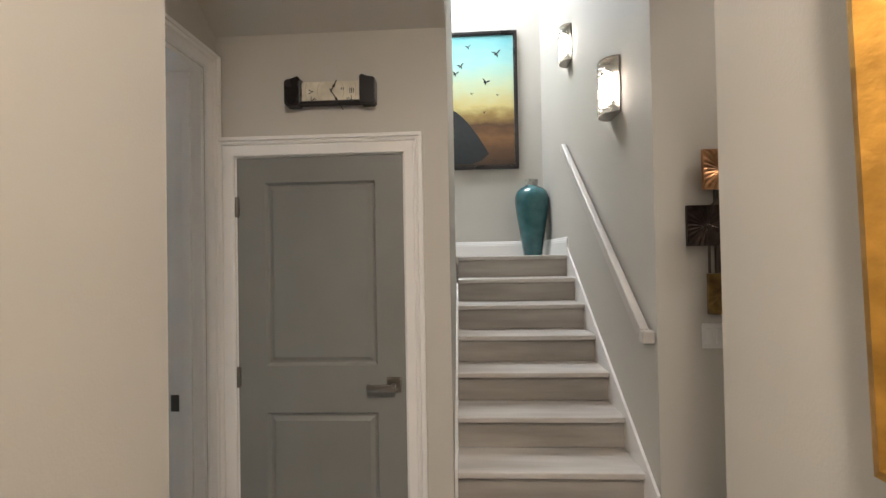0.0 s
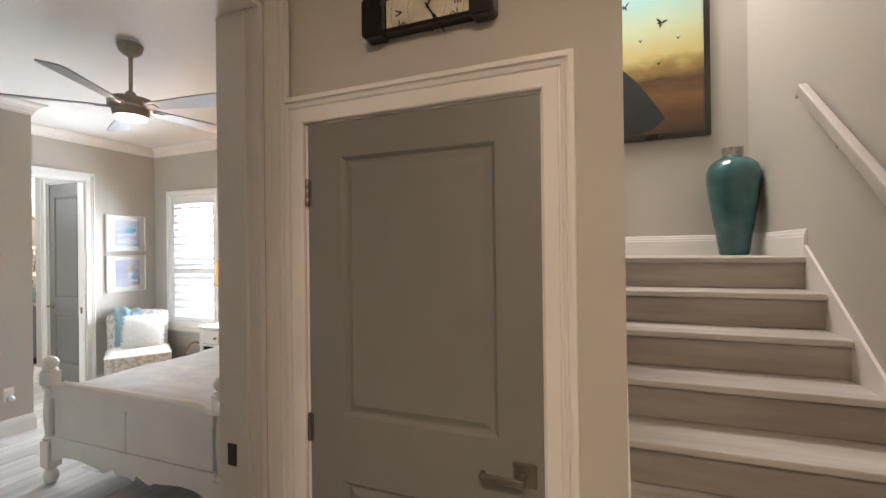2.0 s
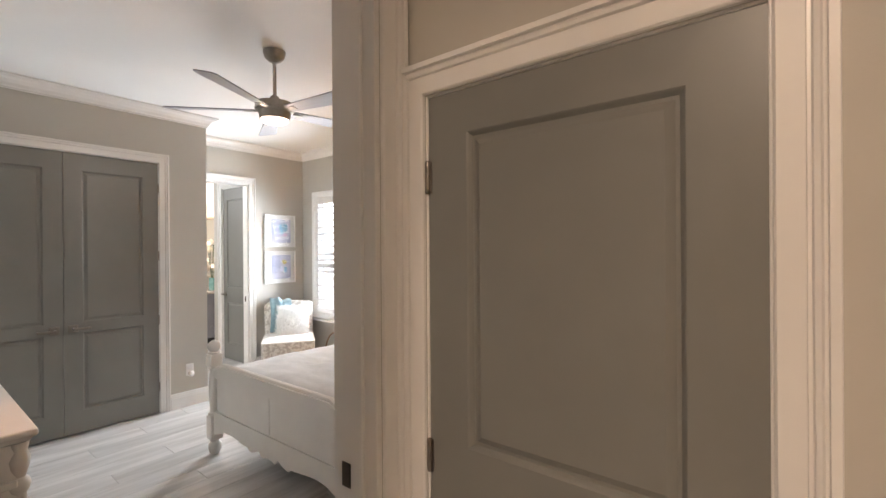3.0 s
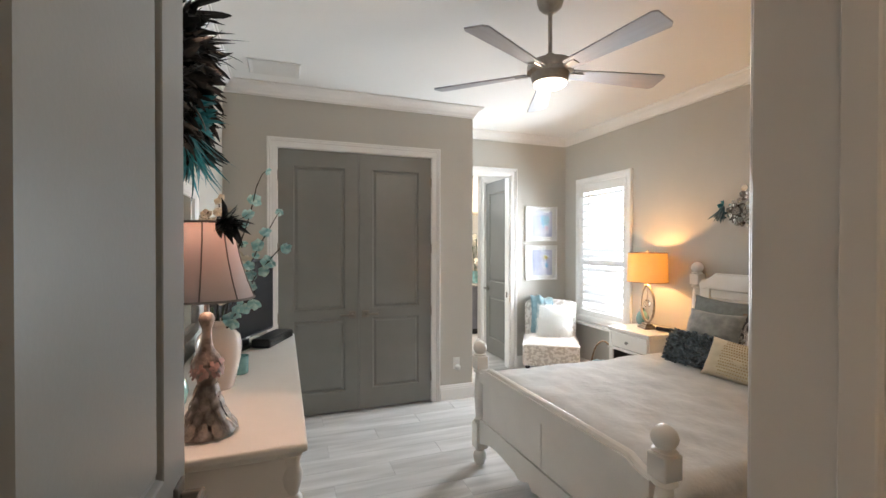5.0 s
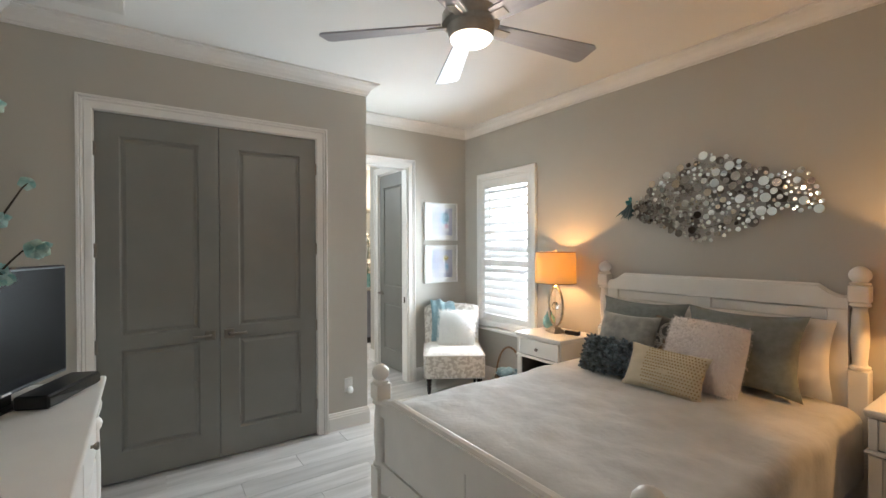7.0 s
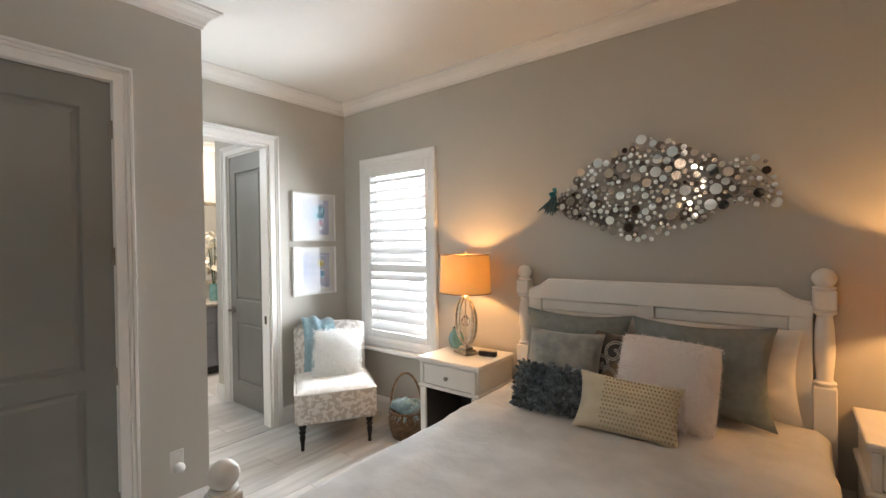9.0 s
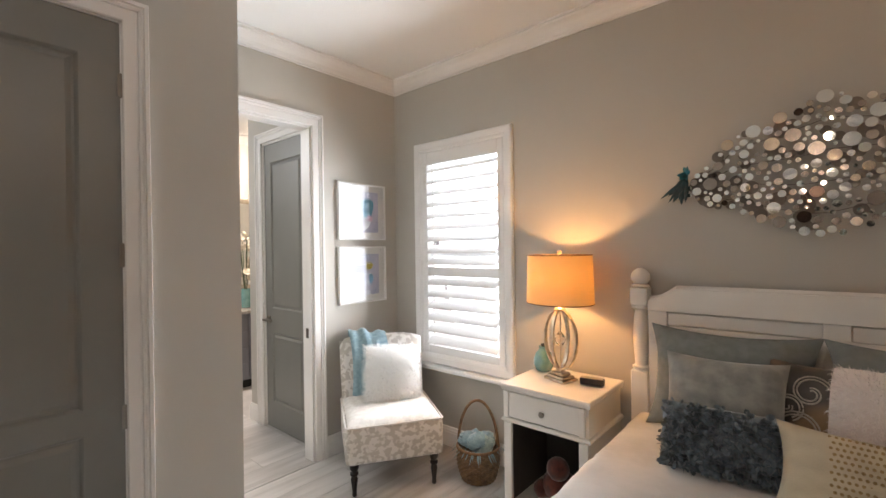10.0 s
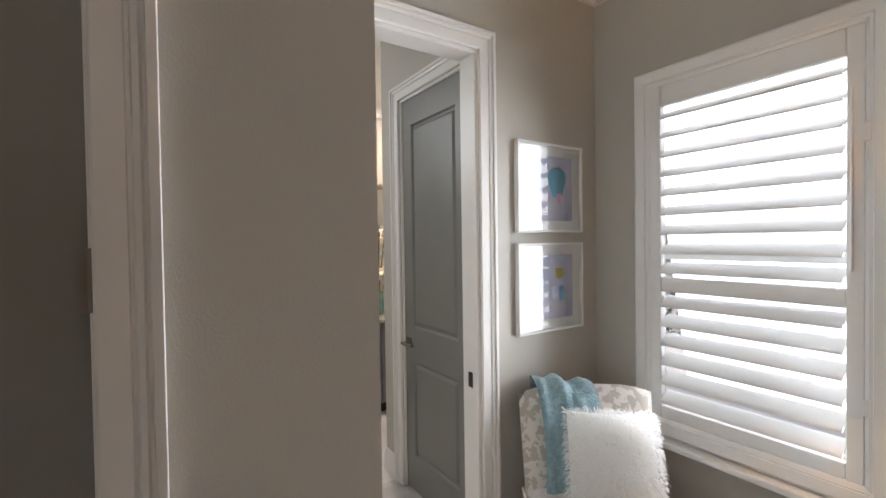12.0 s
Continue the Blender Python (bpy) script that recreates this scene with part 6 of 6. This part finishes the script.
rings = [[sh.verts.new((r * (1 - 0.025 * abs(math.sin(4 * math.pi * 2 * i / seg / 2))) * math.cos(2 * math.pi * i / seg), r * (1 - 0.025 * abs(math.sin(4 * math.pi * 2 * i / seg / 2))) * math.sin(2 * math.pi * i / seg), z)) for i in range(seg)] for r, z in prof]
for a, c in zip(rings, rings[1:]):
    for i in range(seg):
        sh.faces.new((a[i], a[(i + 1) % seg], c[(i + 1) % seg], c[i]))
shd = part("shade", sh, PSH, pk, "pink grey silk bell shade", True)
SEAM = mat("grey_shade_seam", (0.20, 0.18, 0.17), 0.7)
for r, z in ((0.136, 0.419), (0.075, 0.653)):
    part("shade_trim", tube([(r * math.cos(q), r * math.sin(q), z) for q in np.linspace(0, 2 * math.pi, 40, endpoint=False)], 0.004, 6, closed=True), SEAM, shd)
for k in range(8):
    a = 2 * math.pi * k / 8
    part("seam", tube([((r + 0.001) * math.cos(a), (r + 0.001) * math.sin(a), z) for r, z in prof], 0.0022, 5), SEAM, shd)
fcl = tagged(empty("feather_clip", (LX, LY, DZ)), "dark peacock feather clip on lampshade", "ornament")
bm = bmesh.new()
for i in range(60):
    d = Vector((rnd.uniform(0.2, 0.9), rnd.uniform(0.0, 0.8), rnd.uniform(-1.2, 0.45)))
    leaf_strip(bm, Vector((0.055 + rnd.uniform(-0.02, 0.02), 0.055 + rnd.uniform(-0.02, 0.02), 0.655 + rnd.uniform(-0.01, 0.015))), d, d.cross(Vector((0.2, -0.5, 1))), rnd.uniform(0.035, 0.095), 0.009, rnd.uniform(-0.5, 0.3), 3)
DFEA = mat("black_green_feather", (0.006, 0.0075, 0.0075), 0.28, var=0.6, scale=25, coat=0.2)
part("plume", bm, DFEA, fcl)["kind"] = "stuff"

# white vase with blossom branches
VX, VY = -2.46, 1.548
PORC = mat("blush_porcelain", (0.70, 0.60, 0.53), 0.12, var=0.03, coat=0.6)
pv = tagged(empty("blossom_vase", (VX, VY, DZ)), "glossy blush ceramic vase of blossom branches", "vase")
part("body", lathe([(0.050, 0), (0.056, 0.006), (0.068, 0.06), (0.082, 0.13), (0.086, 0.175), (0.078, 0.215), (0.055, 0.240), (0.036, 0.250), (0.034, 0.262), (0.044, 0.276), (0.040, 0.280), (0.030, 0.26)], 36), PORC, pv, smooth=True)
BARK = mat("dark_twig_bark", (0.035, 0.025, 0.018), 0.8, var=0.3, scale=40, bump=0.4, bscale=90)
BTEAL = mat("teal_blossom_petal", (0.20, 0.48, 0.50), 0.6, scale=45, col2=(0.52, 0.76, 0.74))
BCREAM = mat("cream_blossom_petal", (0.62, 0.55, 0.42), 0.7, scale=20, col2=(0.80, 0.74, 0.62))
RV = Vector((0.31, 0.95, 0))
FV = Vector((-0.95, 0.31, 0))


def blossom(m, r):
    """Five round cupped petals round a tuft of stamens."""
    bm = bmesh.new()
    for k in range(5):
        a = 2 * math.pi * k / 5
        d = Vector((math.cos(a), math.sin(a), 0.25))
        leaf_strip(bm, Vector((0, 0, 0)), d, Vector((-math.sin(a), math.cos(a), 0)), r, r * 0.56, 0.25, 4, True)
    for k in range(6):
        tube([(0, 0, 0), (0.2 * r * math.cos(k), 0.2 * r * math.sin(k), 0.35 * r)], r * 0.03, 3, bm)
    return finish("blossom", bm, m)


BL = {(m, r): blossom(BTEAL if m == "t" else BCREAM, r) for m in "tc" for r in (0.019, 0.025, 0.031)}
rnd = random.Random(17)
for lat, dep, ztop, kind in ((0.175, 0.0, 0.873, "t"), (0.222, 0.04, 0.709, "t"), (0.257, 0.0, 0.578, "t"), (0.155, -0.08, 0.374, "t"), (0.0, 0.0, 0.76, "c"), (-0.04, 0.0, 0.72, "c"), (0.085, 0.05, 0.53, "c"), (0.06, -0.03, 0.46, "c"), (-0.13, 0.05, 0.64, "t")):
    tip = RV * lat + FV * dep + Vector((0, 0, ztop))
    base = RV * lat * 0.06 + Vector((0, 0, 0.2))
    ctrl = RV * lat * 0.35 + FV * dep * 0.4 + Vector((0, 0, 0.2 + (ztop - 0.2) * 0.55))
    pts = [base * (1 - f) ** 2 + ctrl * 2 * f * (1 - f) + tip * f * f + Vector((rnd.uniform(-1, 1), rnd.uniform(-1, 1), 0)) * 0.005 for f in np.linspace(0, 1, 12)]
    part("branch", tube(pts, 0.0042, 6, taper=0.0018), BARK, pv, "thin dark twig")
    for f in ((0.46, 0.56, 0.66, 0.72, 0.80, 0.86, 0.99) if kind == "t" else (0.62, 0.70, 0.76, 0.82, 0.88, 0.94, 1.0)):
        i = min(11, int(f * 11 + 0.5))
        for _ in range(rnd.choice((1, 1, 2))):
            off = Vector((rnd.uniform(-1, 1), rnd.uniform(-1, 1), rnd.uniform(-1, 1))) * 0.017
            p = pts[i] + off
            part("twig", tube([pts[i], p], 0.0016, 4), BARK, pv)
            ob = new("blossom", BL[kind, rnd.choice((0.019, 0.025, 0.025, 0.031))])
            ob.parent = pv
            ob.matrix_local = pose(*p, rnd.uniform(40, 130), rnd.uniform(-40, 40), rnd.uniform(60, 130))
LEAFG = mat("green_stems", (0.05, 0.08, 0.035), 0.6, var=0.3)
for k in range(9):
    a = k * 0.7
    part("stem", tube([(0.012 * math.cos(a), 0.012 * math.sin(a), 0.15), (0.03 * math.cos(a), 0.03 * math.sin(a), 0.33)], 0.003, 5), LEAFG, pv)
gl = tagged(empty("glass_votive", (-2.65, 1.61, DZ)), "teal glass votive holder on dresser", "votive")
part("cup", lathe([(0.030, 0.0), (0.034, 0.004), (0.036, 0.08), (0.033, 0.08), (0.030, 0.01)], 20), AQUA, gl, smooth=True)
gv = tagged(empty("aqua_vase", (-2.28, 1.42, DZ)), "small aqua glass jar on dresser", "vase")
part("body", lathe([(0.030, 0.0), (0.042, 0.01), (0.050, 0.05), (0.044, 0.09), (0.030, 0.11), (0.034, 0.125), (0.03, 0.12)], 22), AQUA, gv, smooth=True)

# peacock feather wreath
wz = tagged(empty("feather_wreath", (-2.42, 1.34, 2.20)), "dark peacock feather wreath hung on wall", "wreath")
wz.scale = (0.92, 1.2, 0.92)
bm = bmesh.new()
rnd = random.Random(31)
for i in range(720):
    a = rnd.uniform(0, 2 * math.pi)
    rr = rnd.uniform(0.12, 0.27)
    p = Vector((rr * math.cos(a), rnd.uniform(0.01, 0.09), rr * math.sin(a)))
    d = Vector((math.cos(a) * 0.8 + rnd.uniform(-0.6, 0.6), rnd.uniform(0.05, 0.7), math.sin(a) * 0.6 + rnd.uniform(-1.5, 0.0)))
    leaf_strip(bm, p, d, d.cross(Vector((rnd.uniform(-1, 1), rnd.uniform(-1, 1), rnd.uniform(-1, 1)))), rnd.uniform(0.08, 0.19), rnd.uniform(0.009, 0.019), rnd.uniform(-0.6, 0.6), 6, i % 3 != 0)
part("dark_plumage", bm, DFEA, wz)["kind"] = "stuff"
part("ring", tube([(0.20 * math.cos(a), 0.03, 0.20 * math.sin(a)) for a in np.linspace(0, 2 * math.pi, 36, endpoint=False)], 0.02, 8, closed=True), BARK, wz)
bm = bmesh.new()
for i in range(46):
    d = Vector((rnd.uniform(-0.35, 0.35), rnd.uniform(0.1, 0.5), -1))
    leaf_strip(bm, Vector((0.05 + rnd.uniform(-0.05, 0.05), 0.08, -0.20 + rnd.uniform(-0.05, 0.05))), d, d.cross(Vector((rnd.uniform(-1, 1), 1, 0.2))), rnd.uniform(0.14, 0.30), 0.009, rnd.uniform(-0.2, 0.3), 5)
for i in range(30):
    d = Vector((rnd.uniform(-1, 1), rnd.uniform(0.2, 1), rnd.uniform(-0.8, 0.6)))
    leaf_strip(bm, Vector((0.05 + rnd.uniform(-0.07, 0.07), 0.12, -0.16 + rnd.uniform(-0.06, 0.06))), d, d.cross(Vector((1, 0.3, 0.2))), rnd.uniform(0.04, 0.09), 0.009, 0.2, 3)
part("blue_plume", bm, TEALB, wz, "hanging blue feather plume")["kind"] = "stuff"

# ---- bathroom beyond ----
van = tagged(empty("bath_vanity", (-7.98, 4.9, 0)), "grey bathroom vanity with drawers and stone top", "vanity")
VGREY = mat("grey_cabinet_paint", (0.20, 0.20, 0.225), 0.4, var=0.05)
part("body", box(0, 0.52, -1.0, 1.1, 0.10, 0.84), VGREY, van)
part("toe_kick", box(0, 0.46, -1.0, 1.1, 0.0, 0.099), DARK, van)
for k in range(4):
    for z0, z1 in ((0.13, 0.29), (0.30, 0.46), (0.47, 0.64), (0.65, 0.82)):
        y0 = -0.98 + 0.52 * k
        d = part("drawer", box(0.521, 0.540, y0 + 0.01, y0 + 0.50, z0, z1, 0.004), VGREY, van)
        part("pull", box(0.5405, 0.555, y0 + 0.18, y0 + 0.33, (z0 + z1) / 2 - 0.006, (z0 + z1) / 2 + 0.006, 0.003), NICKEL, d, "nickel drawer pull")
part("countertop", box(-0.02, 0.555, -1.02, 1.12, 0.841, 0.875, 0.005), mat("beige_granite", (0.42, 0.38, 0.33), 0.2, var=0.4, scale=60), van, "speckled beige stone top")
bmir = tagged(empty("bath_mirror", (-8.0, 4.9, 1.1)), "framed bathroom mirror above the vanity", "mirror")
part("glass", box(0.002, 0.010, -0.9, 1.0, 0.02, 1.02), MIRROR, bmir)
part("frame", sweep([(-0.9, 0.02), (-0.9, 1.02), (1.0, 1.02), (1.0, 0.02)], [(0, 0.002), (0, 0.02), (0.05, 0.025), (0.06, 0.002)], lambda u, v, h: (h, u, v), closed=True), SILV, bmir)
orc = tagged(empty("orchid_vase", (-7.70, 5.05, 0.876)), "glass vase of cream orchids on vanity", "vase")
part("body", lathe([(0.045, 0), (0.055, 0.01), (0.06, 0.12), (0.05, 0.2), (0.055, 0.22), (0.045, 0.2)], 18), AQUA, orc, smooth=True)
rnd = random.Random(41)
BLO = blossom(BCREAM, 0.055)
for i in range(38):
    ob = new("blossom", BLO)
    ob.parent = orc
    ob.matrix_local = pose(rnd.uniform(-0.11, 0.11), rnd.uniform(-0.16, 0.16), rnd.uniform(0.33, 0.86), rnd.uniform(30, 120), rnd.uniform(-60, 60), rnd.uniform(0, 360))
for i in range(6):
    part("stem", tube([(0, 0, 0.1), (rnd.uniform(-0.08, 0.08), rnd.uniform(-0.12, 0.12), 0.80)], 0.004, 5), LEAFG, orc)

# ---- floor planks ----
PW, PL = 0.20, 1.22
plank_cache = {}


def plank_mesh(w, l):
    key = (round(w, 3), round(l, 3))
    if key not in plank_cache:
        bm = bmesh.new()
        c = 0.0008
        a = [bm.verts.new(p) for p in ((0, 0, -0.006), (w, 0, -0.006), (w, l, -0.006), (0, l, -0.006))]
        b = [bm.verts.new(p) for p in ((c, c, 0), (w - c, c, 0), (w - c, l - c, 0), (c, l - c, 0))]
        for i in range(4):
            bm.faces.new((a[i], a[(i + 1) % 4], b[(i + 1) % 4], b[i]))
        bm.faces.new(b)
        plank_cache[key] = finish("plank", bm, PLANK)
    return plank_cache[key]


def planks(parent, x0, x1, y0, y1):
    rnd = random.Random(5)
    n = math.ceil((x1 - x0) / PW)
    for i in range(n):
        xa, xb = x0 + i * PW, min(x1, x0 + (i + 1) * PW)
        y = y0 - (i * 0.41 % PL)
        while y < y1:
            ya, yb = max(y, y0), min(y + PL, y1)
            if yb - ya > 0.02 and xb - xa > 0.02:
                ob = new("plank", plank_mesh(xb - xa - 0.0012, yb - ya - 0.0012))
                ob.location = (xa, ya, 0)
                ob.parent = parent
            y += PL


fl = bpy.data.objects["floor"]
planks(fl, -5.36, -0.70, 1.32, 5.30)
planks(fl, -0.70, 1.27, 1.37, 2.46)
planks(fl, -7.4, -5.37, 2.6, 4.57)
